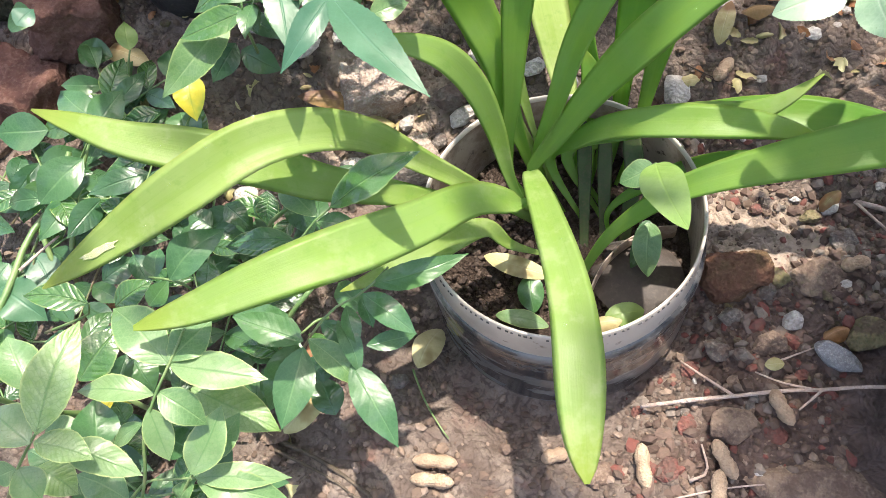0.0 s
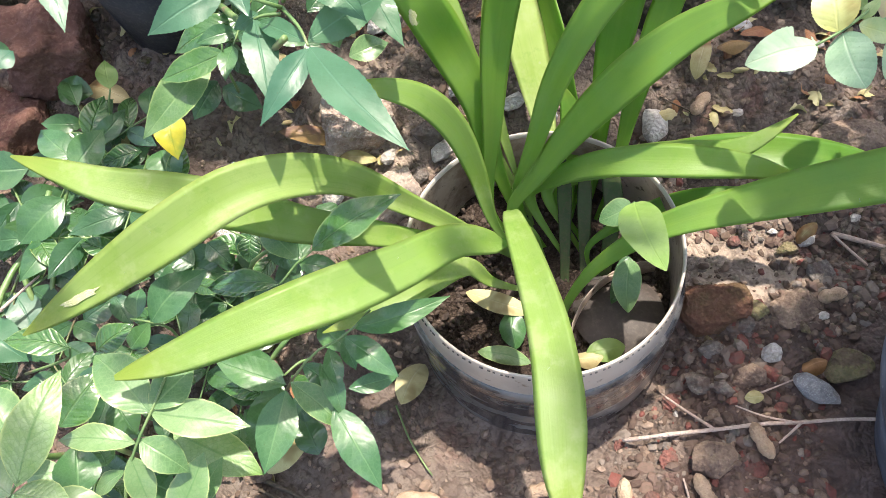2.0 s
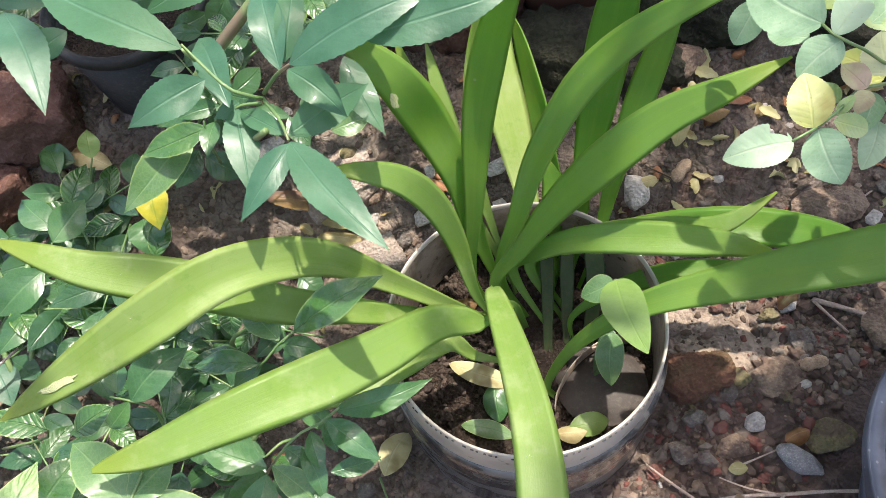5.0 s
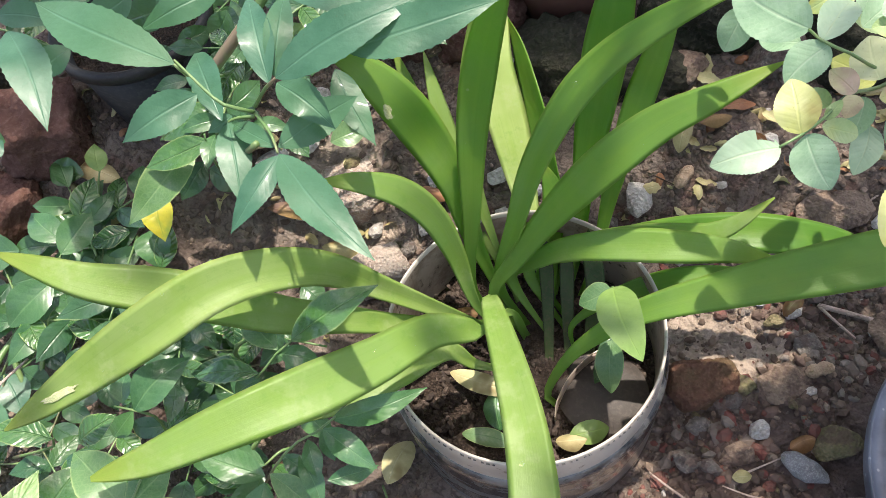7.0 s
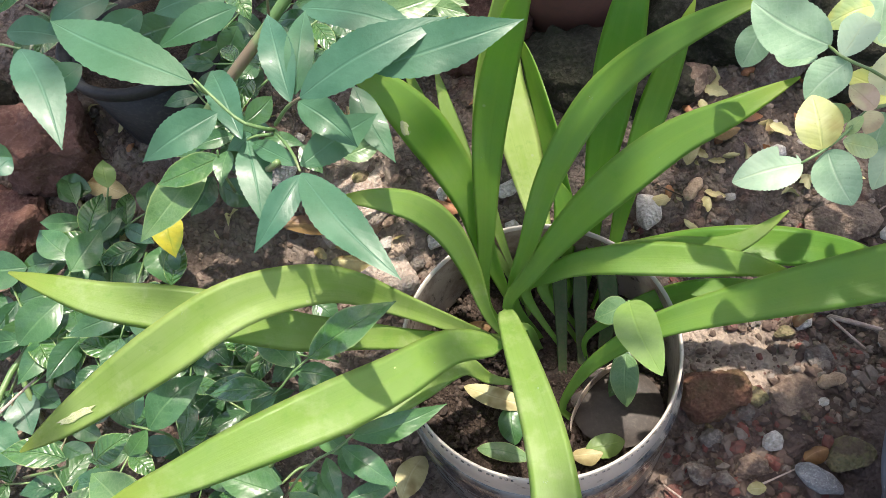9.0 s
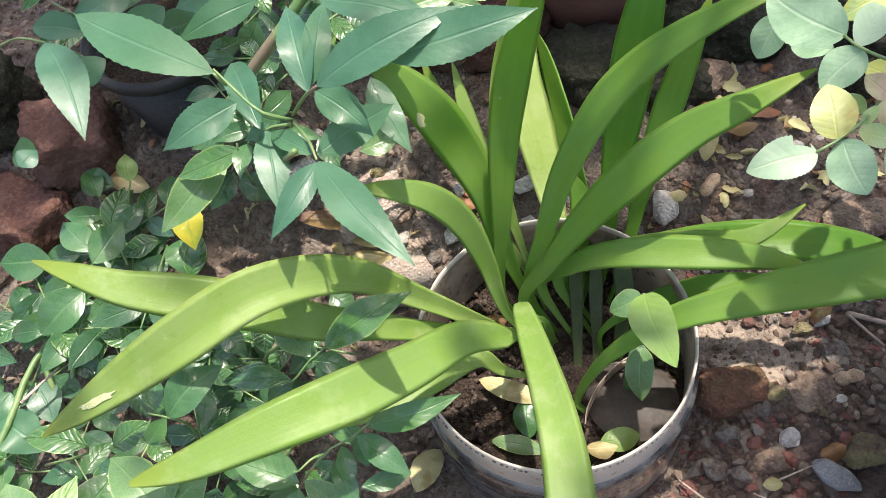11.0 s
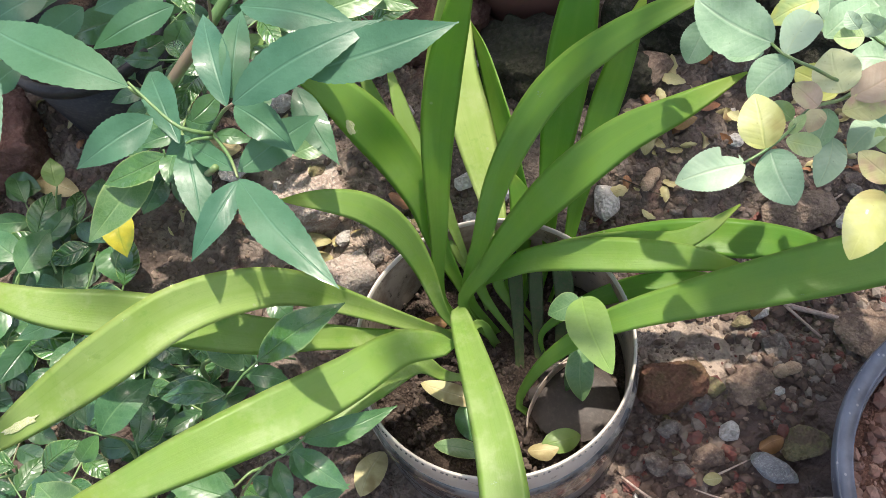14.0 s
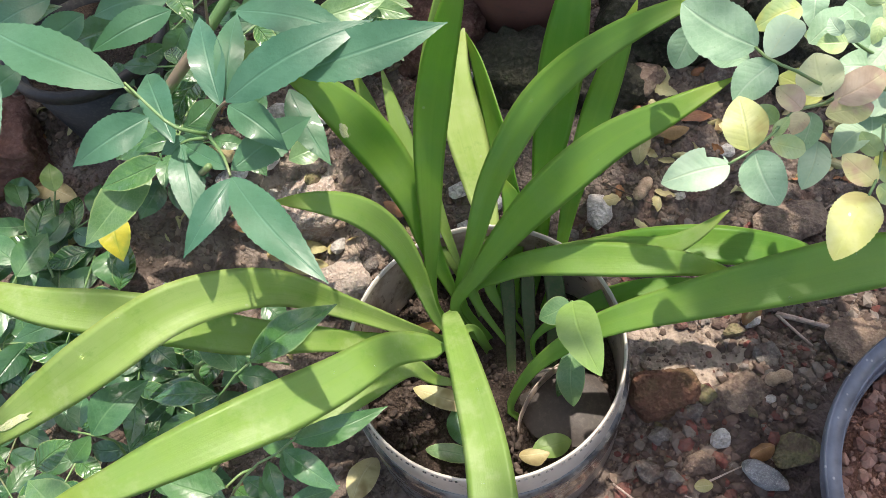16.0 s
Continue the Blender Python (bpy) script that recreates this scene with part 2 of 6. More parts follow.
def soil_material():
    n = Nodes("garden_soil")
    co = n.here()
    warp = n.add("ShaderNodeVectorMath", operation="MULTIPLY_ADD")
    wn = n.add("ShaderNodeTexNoise")
    n.put(co, wn.inputs["Vector"])
    wn.inputs["Scale"].default_value = 45.0
    n.put(wn.outputs[1], warp.inputs[0])
    warp.inputs[1].default_value = (0.02, 0.02, 0.02)
    n.put(co, warp.inputs[2])
    wc = warp.outputs[0]
    big, mid, fine = n.noise(co, 5.0, 4.0), n.noise(co, 34.0, 6.0, 0.65), n.noise(co, 260.0, 6.0, 0.75)
    clod, crumb = n.cells(wc, 85.0), n.cells(wc, 230.0)
    c = n.mix(n.step(big, 0.38, 0.62), (0.098, 0.071, 0.057), (0.151, 0.115, 0.094))
    c = n.mix(n.step(mid, 0.42, 0.70), c, (0.234, 0.189, 0.156))
    c = n.mix(n.step(fine, 0.48, 0.74, 0.0, 0.75), c, (0.070, 0.046, 0.034))
    c = n.mix(n.step(n.noise(co, 19.0, 3.0), 0.55, 0.70, 0.0, 0.6), c, (0.165, 0.075, 0.058))
    c = n.mix(n.step(crumb, 0.55, 0.85, 0.0, 0.6), c, (0.045, 0.030, 0.024))
    at = n.add("ShaderNodeSeparateXYZ")
    n.put(co, at.inputs[0])
    # dark red patch on the right: damp soil, with shade put into its colour
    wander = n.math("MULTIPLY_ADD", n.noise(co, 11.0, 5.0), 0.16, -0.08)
    patch_x = n.math("DIVIDE", n.math("SUBTRACT", at.outputs[0], 0.29), 0.19)
    patch_y = n.math("DIVIDE", n.math("ADD", at.outputs[1], 0.13), 0.18)
    damp = n.math("ADD", n.math("POWER", n.math("ABSOLUTE", patch_x), 3.0), n.math("POWER", n.math("ABSOLUTE", patch_y), 3.0))
    moist_shaded = n.step(n.math("MULTIPLY_ADD", wander, 5.0, damp), 1.15, 0.55)
    c = n.mix(n.math("MULTIPLY", moist_shaded, 0.72), c, n.mix(n.step(mid, 0.4, 0.7), (0.050, 0.030, 0.025), (0.105, 0.062, 0.052)))
    for cx, cy, r in ((0.155, 0.050, 0.062), (-0.175, 0.140, 0.070)):  # pale crusts, with the sunlight that falls there put into the colour
        off = n.math("SQRT", n.math("ADD", n.math("POWER", n.math("SUBTRACT", at.outputs[0], cx), 2.0), n.math("POWER", n.math("SUBTRACT", at.outputs[1], cy), 2.0)))
        sunny_crust = n.step(n.math("ADD", off, n.math("MULTIPLY", wander, 0.8)), r, r * 0.55)
        c = n.mix(n.math("MULTIPLY", sunny_crust, n.step(mid, 0.56, 0.46, 0.15, 0.85)), c, (0.400, 0.315, 0.245))
    h = n.math("ADD", n.math("MULTIPLY", clod, -1.5), n.math("ADD", n.math("MULTIPLY", crumb, -1.1), n.math("MULTIPLY", fine, 1.2)))
    n.bump(n.math("ADD", h, mid), 0.75, 0.0036)
    return n.done(c, n.math("SUBTRACT", n.step(mid, 0.3, 0.7, 0.70, 0.95), n.math("MULTIPLY", moist_shaded, 0.28)), spec=0.35)


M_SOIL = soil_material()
M_POT_SOIL = rough_material("potting_soil", ((0.035, 0.024, 0.018), (0.060, 0.042, 0.032), (0.105, 0.075, 0.058)), 60.0, 0.9, 1.0, 0.004, 0.2)
M_RED_SOIL = rough_material("red_potting_soil", ((0.100, 0.045, 0.032), (0.150, 0.075, 0.055), (0.230, 0.130, 0.100)), 55.0, 0.9, 1.0, 0.004, 0.2)
M_BRICK = rough_material("old_red_brick", ((0.085, 0.036, 0.028), (0.135, 0.066, 0.050), (0.200, 0.125, 0.095)), 26.0, 0.9, 0.8, 0.003, 0.2)
# brick kept this pale because the bank's sunlight is put into its colour
M_PALE_BRICK = rough_material("sunlit_pale_brick", ((0.360, 0.260, 0.210), (0.500, 0.410, 0.340), (0.600, 0.540, 0.460)), 40.0, 0.9, 1.0, 0.004, 0.2)
M_MOSS_BRICK = rough_material("mossy_brick", ((0.130, 0.058, 0.040), (0.100, 0.078, 0.036), (0.190, 0.115, 0.070)), 38.0, 0.9, 0.9, 0.003, 0.2)
M_STONES = [
    rough_material("grey_stone", ((0.095, 0.080, 0.070), (0.150, 0.130, 0.114), (0.235, 0.208, 0.182)), 40.0, 0.8, dusty=0.75),
    rough_material("white_stone", ((0.480, 0.450, 0.410), (0.600, 0.570, 0.530), (0.380, 0.340, 0.300)), 45.0, 0.7, dusty=0.35),
    rough_material("brown_stone", ((0.150, 0.100, 0.072), (0.230, 0.165, 0.120), (0.310, 0.240, 0.180)), 45.0, 0.85, dusty=0.75),
    rough_material("red_stone", ((0.150, 0.055, 0.045), (0.210, 0.085, 0.068), (0.130, 0.070, 0.058)), 50.0, 0.85, dusty=0.75),
    rough_material("slate_stone", ((0.120, 0.120, 0.125), (0.210, 0.210, 0.215), (0.320, 0.320, 0.325)), 60.0, 0.45, 0.6, 0.002, 0.6, speck=(0.50, 0.50, 0.50)),
    rough_material("olive_stone", ((0.150, 0.130, 0.060), (0.210, 0.170, 0.095), (0.110, 0.110, 0.055)), 45.0, 0.9, dusty=0.75),
]
M_PEANUT = rough_material("peanut_shell", ((0.380, 0.270, 0.180), (0.500, 0.380, 0.270), (0.270, 0.180, 0.120)), 90.0, 0.8, 0.6, 0.003)
M_MUD = rough_material("settled_mud", ((0.030, 0.022, 0.017), (0.042, 0.031, 0.025), (0.060, 0.045, 0.036)), 30.0, 0.6, 0.25, 0.001, 0.4)
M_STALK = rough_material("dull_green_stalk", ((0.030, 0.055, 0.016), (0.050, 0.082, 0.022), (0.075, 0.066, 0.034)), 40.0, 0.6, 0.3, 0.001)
M_SCAR = rough_material("dry_leaf_scar", ((0.370, 0.400, 0.190), (0.460, 0.470, 0.270), (0.310, 0.330, 0.130)), 160.0, 0.6, 0.4, 0.001)
M_TWIG = rough_material("dry_twig", ((0.400, 0.310, 0.260), (0.520, 0.430, 0.370), (0.290, 0.205, 0.170)), 70.0, 0.8, 0.5)
M_BARK = rough_material("tree_bark", ((0.090, 0.070, 0.050), (0.150, 0.120, 0.090), (0.060, 0.048, 0.036)), 30.0, 0.9)
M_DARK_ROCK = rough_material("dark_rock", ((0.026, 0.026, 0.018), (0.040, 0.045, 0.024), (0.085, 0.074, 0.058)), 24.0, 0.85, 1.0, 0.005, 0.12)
M_CLAY = rough_material("terracotta", ((0.110, 0.045, 0.032), (0.145, 0.062, 0.044), (0.095, 0.050, 0.038)), 14.0, 0.8, 0.25, 0.001)


def stem_material():
    n = Nodes("green_stem")
    co = n.here()
    c = n.mix(n.step(n.noise(co, 40.0), 0.4, 0.65), (0.085, 0.165, 0.050), (0.160, 0.230, 0.085))
    c = n.mix(n.step(n.noise(co, 12.0), 0.58, 0.66), c, (0.170, 0.130, 0.080))
    n.bump(n.noise(co, 200.0), 0.3, 0.001)
    return n.done(c, 0.45, coat=0.1)


def bottle_material():
    """Off-white plastic, yellowed and scuffed."""
    n = Nodes("white_bottle_plastic")
    co = n.here()
    c = n.mix(n.step(n.noise(co, 18.0, 5.0), 0.35, 0.7), (0.600, 0.545, 0.470), (0.460, 0.400, 0.335))
    c = n.mix(n.step(n.noise(co, 90.0, 5.0), 0.60, 0.72), c, (0.250, 0.200, 0.150))
    n.bump(n.noise(co, 130.0), 0.10, 0.001)
    return n.done(c, 0.35, coat=0.25, thin=0.25)


def sooty_material():
    """The bottle's wall under smeared black paint, wiped thin in streaks and splashed with mud."""
    n = Nodes("smeared_black_plastic")
    co = n.here()
    stretch = n.add("ShaderNodeMapping")
    n.put(co, stretch.inputs[0])
    stretch.inputs["Scale"].default_value = (1.0, 1.0, 3.4)
    sc = stretch.outputs[0]
    broad, streak, fine = n.noise(sc, 8.0, 5.0, 0.66), n.noise(sc, 17.0, 5.0, 0.6), n.noise(sc, 80.0, 5.0, 0.6)
    c = n.mix(n.step(streak, 0.42, 0.60), (0.020, 0.022, 0.026), (0.120, 0.118, 0.114))
    c = n.mix(n.step(broad, 0.52, 0.66, 0.0, 0.7), c, (0.240, 0.228, 0.212))
    c = n.mix(n.step(n.math("ADD", broad, n.math("MULTIPLY", fine, 0.35)), 0.74, 0.86, 0.0, 0.4), c, (0.480, 0.460, 0.430))
    c = n.mix(n.step(n.noise(co, 15.0, 6.0, 0.7), 0.50, 0.64, 0.0, 0.75), c, (0.170, 0.128, 0.098))
    c = n.mix(n.step(n.noise(sc, 52.0, 4.0, 0.75), 0.60, 0.70, 0.0, 0.7), c, (0.018, 0.020, 0.024))
    n.bump(n.math("ADD", streak, n.math("MULTIPLY", fine, 0.5)), 0.30, 0.002)
    return n.done(c, n.step(streak, 0.4, 0.6, 0.14, 0.42), coat=0.7)


def muddy_material():
    """The bottle's inside, filmed with dried mud."""
    n = Nodes("mud_filmed_plastic")
    co = n.here()
    c = n.mix(n.step(n.noise(co, 24.0, 6.0, 0.7), 0.40, 0.62), (0.480, 0.385, 0.305), (0.270, 0.195, 0.145))
    c = n.mix(n.step(n.noise(co, 120.0, 5.0), 0.58, 0.70), c, (0.105, 0.072, 0.052))
    n.bump(n.noise(co, 150.0, 4.0), 0.25, 0.001)
    return n.done(c, 0.45, coat=0.15, thin=0.35)


def black_plastic():
    n = Nodes("grey_black_nursery_plastic")
    co = n.here()
    c = n.mix(n.step(n.noise(co, 30.0, 5.0), 0.4, 0.65), (0.050, 0.058, 0.080), (0.100, 0.114, 0.148))
    c = n.mix(n.step(n.cells(co, 130.0), 0.08, 0.16, 0.7, 0.0), c, (0.26, 0.26, 0.27))
    n.bump(n.noise(co, 160.0), 0.12, 0.001)
    return n.done(c, n.step(n.noise(co, 60.0, 5.0), 0.35, 0.65, 0.40, 0.62), coat=0.04)


M_TUB = rough_material("black_tub_plastic", ((0.012, 0.012, 0.013), (0.022, 0.022, 0.024), (0.045, 0.042, 0.040)), 30.0, 0.5, 0.2, 0.001)
M_STEM, M_BOTTLE, M_SOOT, M_BLACK, M_MUDDY = stem_material(), bottle_material(), sooty_material(), black_plastic(), muddy_material()
M_INK = rough_material("black_ink", ((0.02, 0.02, 0.025), (0.03, 0.03, 0.035), (0.05, 0.05, 0.05)), 80.0, 0.5, 0.1, 0.0005)
M_TREE_LEAF = leaflet_material("tree_leaf", (0.040, 0.110, 0.030), (0.080, 0.170, 0.045), (0.12, 0.20, 0.06), 0.5, 0.1, thin=0.2)

# ---- helpers for things ----


def part(name, data, material, parent=None, label="", smooth=True):
    """Links mesh data (a bmesh or (verts, faces[, uvs])) as one object."""
    me = bpy.data.meshes.new(name)
    if isinstance(data, bmesh.types.BMesh):
        data.to_mesh(me)
        data.free()
    else:
        me.from_pydata(data[0], [], data[1])
        if len(data) > 2:
            layer = me.uv_layers.new(name="UVMap")
            idx = np.empty(len(me.loops), dtype=np.int32)
            me.loops.foreach_get("vertex_index", idx)
            layer.data.foreach_set("uv", np.asarray(data[2], dtype=np.float32)[idx].ravel())
    me.materials.append(material)
    if smooth:
        me.polygons.foreach_set("use_smooth", [True] * len(me.polygons))
    ob = new(name, me)
    ob.parent = parent
    if label:
        ob["label"] = label
    return ob


def grow(pts, n):
    """n + 1 points along a smooth curve through pts, evenly spread."""
    p = [np.array(q, float) for q in pts]
    p = [2 * p[0] - p[1]] + p + [2 * p[-1] - p[-2]]
    dense = []
    for i in range(1, len(p) - 2):
        for k in range(16):
            s = k / 16
            dense.append(0.5 * (2 * p[i] + (p[i + 1] - p[i - 1]) * s + (2 * p[i - 1] - 5 * p[i] + 4 * p[i + 1] - p[i + 2]) * s ** 2
                                + (3 * p[i] - p[i - 1] - 3 * p[i + 1] + p[i + 2]) * s ** 3))
    dense.append(p[-2])
    dense = np.array(dense)
    run = np.concatenate(([0], np.cumsum(np.linalg.norm(np.diff(dense, axis=0), axis=1))))
    at = np.linspace(0, run[-1], n + 1)
    return np.stack([np.interp(at, run, dense[:, k]) for k in range(3)], axis=1)


def unit(v):
    return v / max(1e-9, np.linalg.norm(v))


def tube(pts, r0, r1, sides=7, n=None, knots=0.0, rng=None):
    """A tapering round stem along a curve."""
    n = n or max(3, 3 * (len(pts) - 1))
    c = grow(pts, n)
    verts, faces = [], []
    for i in range(n + 1):
        t = unit(c[min(n, i + 1)] - c[max(0, i - 1)])
        a = unit(np.cross(t, (0.31, 0.17, 0.93) if abs(t[2]) < 0.9 else (1, 0, 0)))
        b = np.cross(t, a)
        r = r0 + (r1 - r0) * i / n
        if knots and rng:
            r *= 1 + knots * (rng.random() - 0.5)
        for k in range(sides):
            g = math.tau * k / sides
            verts.append(tuple(c[i] + r * (a * math.cos(g) + b * math.sin(g))))
    for i in range(n):
        for k in range(sides):
            faces.append((i * sides + k, i * sides + (k + 1) % sides, (i + 1) * sides + (k + 1) % sides, (i + 1) * sides + k))
    faces.append(tuple(range(sides))[::-1])
    faces.append(tuple(n * sides + k for k in range(sides)))
    return verts, faces


def turned(profile, sides=64, centre=(0, 0), wob=0.0, rng=None, closed=False):
    """A surface of revolution from (radius, height) rows."""
    verts, faces = [], []
    for r, z in profile:
        for k in range(sides):
            g = math.tau * k / sides
            q = r * (1 + wob * math.sin(2 * g + 0.7))
            verts.append((centre[0] + q * math.cos(g), centre[1] + q * math.sin(g), z))
    m = len(profile)
    for i in range(m if closed else m - 1):
        j = (i + 1) % m
        for k in range(sides):
            faces.append((i * sides + k, i * sides + (k + 1) % sides, j * sides + (k + 1) % sides, j * sides + k))
    return verts, faces


CAMERA_SIDE = np.array((0.02, -0.24, 0.62))  # close to the camera; leaves are turned to face it


def facing(p, rng, loose=0.25):
    d = unit(CAMERA_SIDE - p)
    return unit(d * 0.8 + np.array((0, 0, 0.35)) + loose * np.array([rng.uniform(-1, 1) for _ in range(3)]))


SUN_SIDE = np.array(SUN_FROM)


def shining(p, rng, loose=0.14):
    """A wet leaf's tilt, midway between the sun and the camera, so that it glints there."""
    return unit(unit(CAMERA_SIDE - p) + SUN_SIDE + loose * np.array([rng.uniform(-1, 1) for _ in range(3)]))


def leaf_sheet(base, tip, width, normal, rng, shape=0.42, arch=0.10, fold=0.16, teeth=0.03, n=22, bite=None, curl=0.0, tip_power=1.0):
    """A broad leaf with a folded midrib, an arched spine and toothed margins."""
    a, b = np.array(base, float), np.array(tip, float)
    length = np.linalg.norm(b - a)
    t = unit(b - a)
    nrm = unit(normal - t * np.dot(normal, t))
    side = np.cross(t, nrm)
    across = (-1.0, -0.55, 0.0, 0.55, 1.0)
    verts, faces, uvs = [], [], []
    wave, ph = rng.uniform(0.04, 0.16), rng.uniform(0, 6)
    sway = rng.uniform(-0.05, 0.05)
    grow_power = tip_power * shape / (1 - shape)
    peak = shape ** grow_power * (1 - shape) ** tip_power
    for i in range(n + 1):
        v = i / n
        v = 0.6 * v + 0.4 * (0.5 - 0.5 * math.cos(math.pi * v))
        w = v ** grow_power * (1 - v) ** tip_power / peak * width / 2
        w = max(w, 0.0004)
        c = a + t * length * v + nrm * length * arch * (math.sin(math.pi * v) - 0.9 * v * v) + side * length * sway * math.sin(math.pi * v)
        for s in across:
            x = s * w * (1 + (teeth if i % 2 else -teeth) * (abs(s) > 0.9))
            lift = fold * abs(x) - curl * x * x / max(width, 1e-6) + wave * w * math.sin(ph + v * 11 + s * 2) * abs(s)
            verts.append(tuple(c + side * x + nrm * lift))
            uvs.append((0.5 + s / 2, v))
    for i in range(n):
        for j in range(4):
            if bite and bite[0] < i / n < bite[1] and j in bite[2]:
                continue
            q = i * 5 + j
            faces.append((q, q + 1, q + 6, q + 5))
    return verts, faces, uvs


def strap_mesh(pts, width, root, full, face=None, peak=0.70, start=0.0, keel=(0.0, 0.0)):
    """A long strap leaf with a shallow channel and real thickness."""
    n = 44
    c = grow(pts, n)
    top = (-1.0, -0.72, -0.36, 0.0, 0.36, 0.72, 1.0)
    m = len(top)
    ring = 2 * m - 2
    verts, faces, uvs = [], [], []
    for i in range(n + 1):
        v = i / n
        t = unit(c[min(n, i + 1)] - c[max(0, i - 1)])
        f = np.array(face) if face else unit(CAMERA_SIDE - c[i]) * 0.75 + np.array((0, 0, 0.4))
        nrm = unit(f - t * np.dot(f, t))
        side = np.cross(t, nrm)
        g = min(1.0, max(0.0, v - start) / (peak - start))
        blunt = 0.6 if start else 0.8
        w = 0.55 * width * (root + (1 - root) * (g ** 0.42 if start else g * g * (3 - 2 * g))) * (1.0 if v < full else max(0.02, 1 - ((v - full) / (1 - full)) ** 2.0) ** blunt)
        th = 0.0016 * (1.3 - 0.8 * v)
        chan = 0.36 * (1 - v) ** 1.6 + 0.04 + keel[1] * math.sin(math.pi * v)
        for s in top:
            verts.append(tuple(c[i] + side * w * s + nrm * (chan * w * abs(s - keel[0]) ** 1.35 + 0.03 * w * math.sin(v * 17 + s * 2))))
            uvs.append((0.5 + s / 2, v))
        for s in top[-2:0:-1]:
            verts.append(tuple(c[i] + side * w * s * 0.99 + nrm * (chan * w * abs(s - keel[0]) ** 1.35 + 0.03 * w * math.sin(v * 17 + s * 2) - th * (1.15 - abs(s)))))
            uvs.append((0.5 + s / 2, v))
    for i in range(n):
        for k in range(ring):
            faces.append((i * ring + k, i * ring + (k + 1) % ring, (i + 1) * ring + (k + 1) % ring, (i + 1) * ring + k))
    return verts, faces, uvs


def thing(name, label, category, at=(0, 0, 0), group=""):
    ob = new(name)
    ob.location = at
    ob.empty_display_size = 0.02
    return tagged(ob, label, category, group)


def settle(parent):
    """Lets parts built in world places keep them under an Empty that stands elsewhere."""
    shift = Matrix.Translation(-parent.location)
    for ob in parent.children:
        ob.matrix_parent_inverse = shift


# ---- ground ----


def smooth(a, b, v):
    u = np.clip((v - a) / (b - a), 0, 1)
    return u * u * (3 - 2 * u)


GRID = np.random.RandomState(7).rand(8, 64, 64)


def value_noise(x, y, octave):
    g = GRID[octave % 8]
    xi, yi = np.floor(x).astype(int), np.floor(y).astype(int)
    fx, fy = x - xi, y - yi
    fx, fy = fx * fx * (3 - 2 * fx), fy * fy * (3 - 2 * fy)
    at = lambda i, j: g[i % 64, j % 64]
    return (at(xi, yi) * (1 - fx) + at(xi + 1, yi) * fx) * (1 - fy) + (at(xi, yi + 1) * (1 - fx) + at(xi + 1, yi + 1) * fx) * fy - 0.5


def ground_height(x, y):
    x, y = np.asarray(x, float), np.asarray(y, float)
    bed = 1 / (1 + (np.hypot(x, y) / 1.3) ** 6)
    z = bed * (0.07 * smooth(0.06, 0.24, y) + 0.07 * smooth(0.16, 0.34, -x) * smooth(-0.12, 0.08, y))
    z = z - 0.022 * np.exp(-((np.hypot(x, y + 0.02) - 0.10) / 0.035) ** 2) * smooth(0.06, -0.03, y)  # hollow at the pot's foot
    near = 1 / (1 + (np.hypot(x, y) / 1.5) ** 4)
    for k, (freq, amp) in enumerate(((9, 0.010), (26, 0.006), (70, 0.0062), (150, 0.0044))):
        z = z + near * amp * (1 + 0.9 * smooth(0.09, 0.16, y)) * value_noise(x * freq + 31 * k, y * freq + 17 * k, k)
    for k, (freq, amp) in enumerate(((0.12, 0.5), (0.5, 0.12))):
        z = z + (1 - near) * amp * value_noise(x * freq + 5, y * freq + 9, k + 4)
    return z


def on_ground(x, y, lift=0.0):
    return (x, y, float(ground_height(x, y)) + lift)


def spread(lo, hi, step, far):
    core = np.arange(lo, hi + step / 2, step)
    out = step * 1.35 ** np.arange(1, 60)
    out = np.cumsum(out)
    out = out[out < far]
    return np.concatenate(((lo - out)[::-1], core, hi + out))


gx, gy = spread(-0.62, 0.52, 0.0042, 60), spread(-0.30, 0.66, 0.0042, 60)
mx, my = np.meshgrid(gx, gy)
gz = ground_height(mx, my)
nx, ny = len(gx), len(gy)
gid = np.arange(nx * ny).reshape(ny, nx)
quads = np.stack((gid[:-1, :-1], gid[:-1, 1:], gid[1:, 1:], gid[1:, :-1]), axis=-1).reshape(-1, 4)
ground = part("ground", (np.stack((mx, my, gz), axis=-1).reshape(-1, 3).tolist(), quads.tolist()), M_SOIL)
tagged(ground, "brown crumbly garden soil, cracked and dry in places", "ground", kind="structure")

# ---- cut bottle used as a plant pot ----

rng = random.Random(11)
pot = thing("plant_pot", "cut-off plastic bottle as pot, white rim, black smeared wall", "plant pot", (0, 0, 0))
part("wall", turned([(0.0955, -0.038), (0.1005, -0.028), (0.1030, -0.010), (0.1024, 0.014), (0.1034, 0.021), (0.1024, 0.028), (0.1038, 0.048),
                     (0.1026, 0.055), (0.1036, 0.062), (0.1012, 0.074), (0.0985, 0.074), (0.0985, 0.0)], 96), M_SOOT, pot, "glossy black smeared plastic wall")
part("rim_band", turned([(0.1010, 0.0735), (0.1005, 0.092), (0.1000, 0.1085), (0.0993, 0.1100), (0.0980, 0.1092), (0.0977, 0.1050)], 96),
     M_BOTTLE, pot, "off-white plastic rim with faint print")
part("inner_wall", turned([(0.0977, 0.1052), (0.0974, 0.090), (0.0968, 0.040)], 96), M_MUDDY, pot, "inner wall filmed with brown mud")
part("ridge", turned([(0.1009, 0.0770), (0.1036, 0.0745), (0.1045, 0.0705), (0.1038, 0.0665), (0.1022, 0.0645)], 96), M_SOOT, pot)
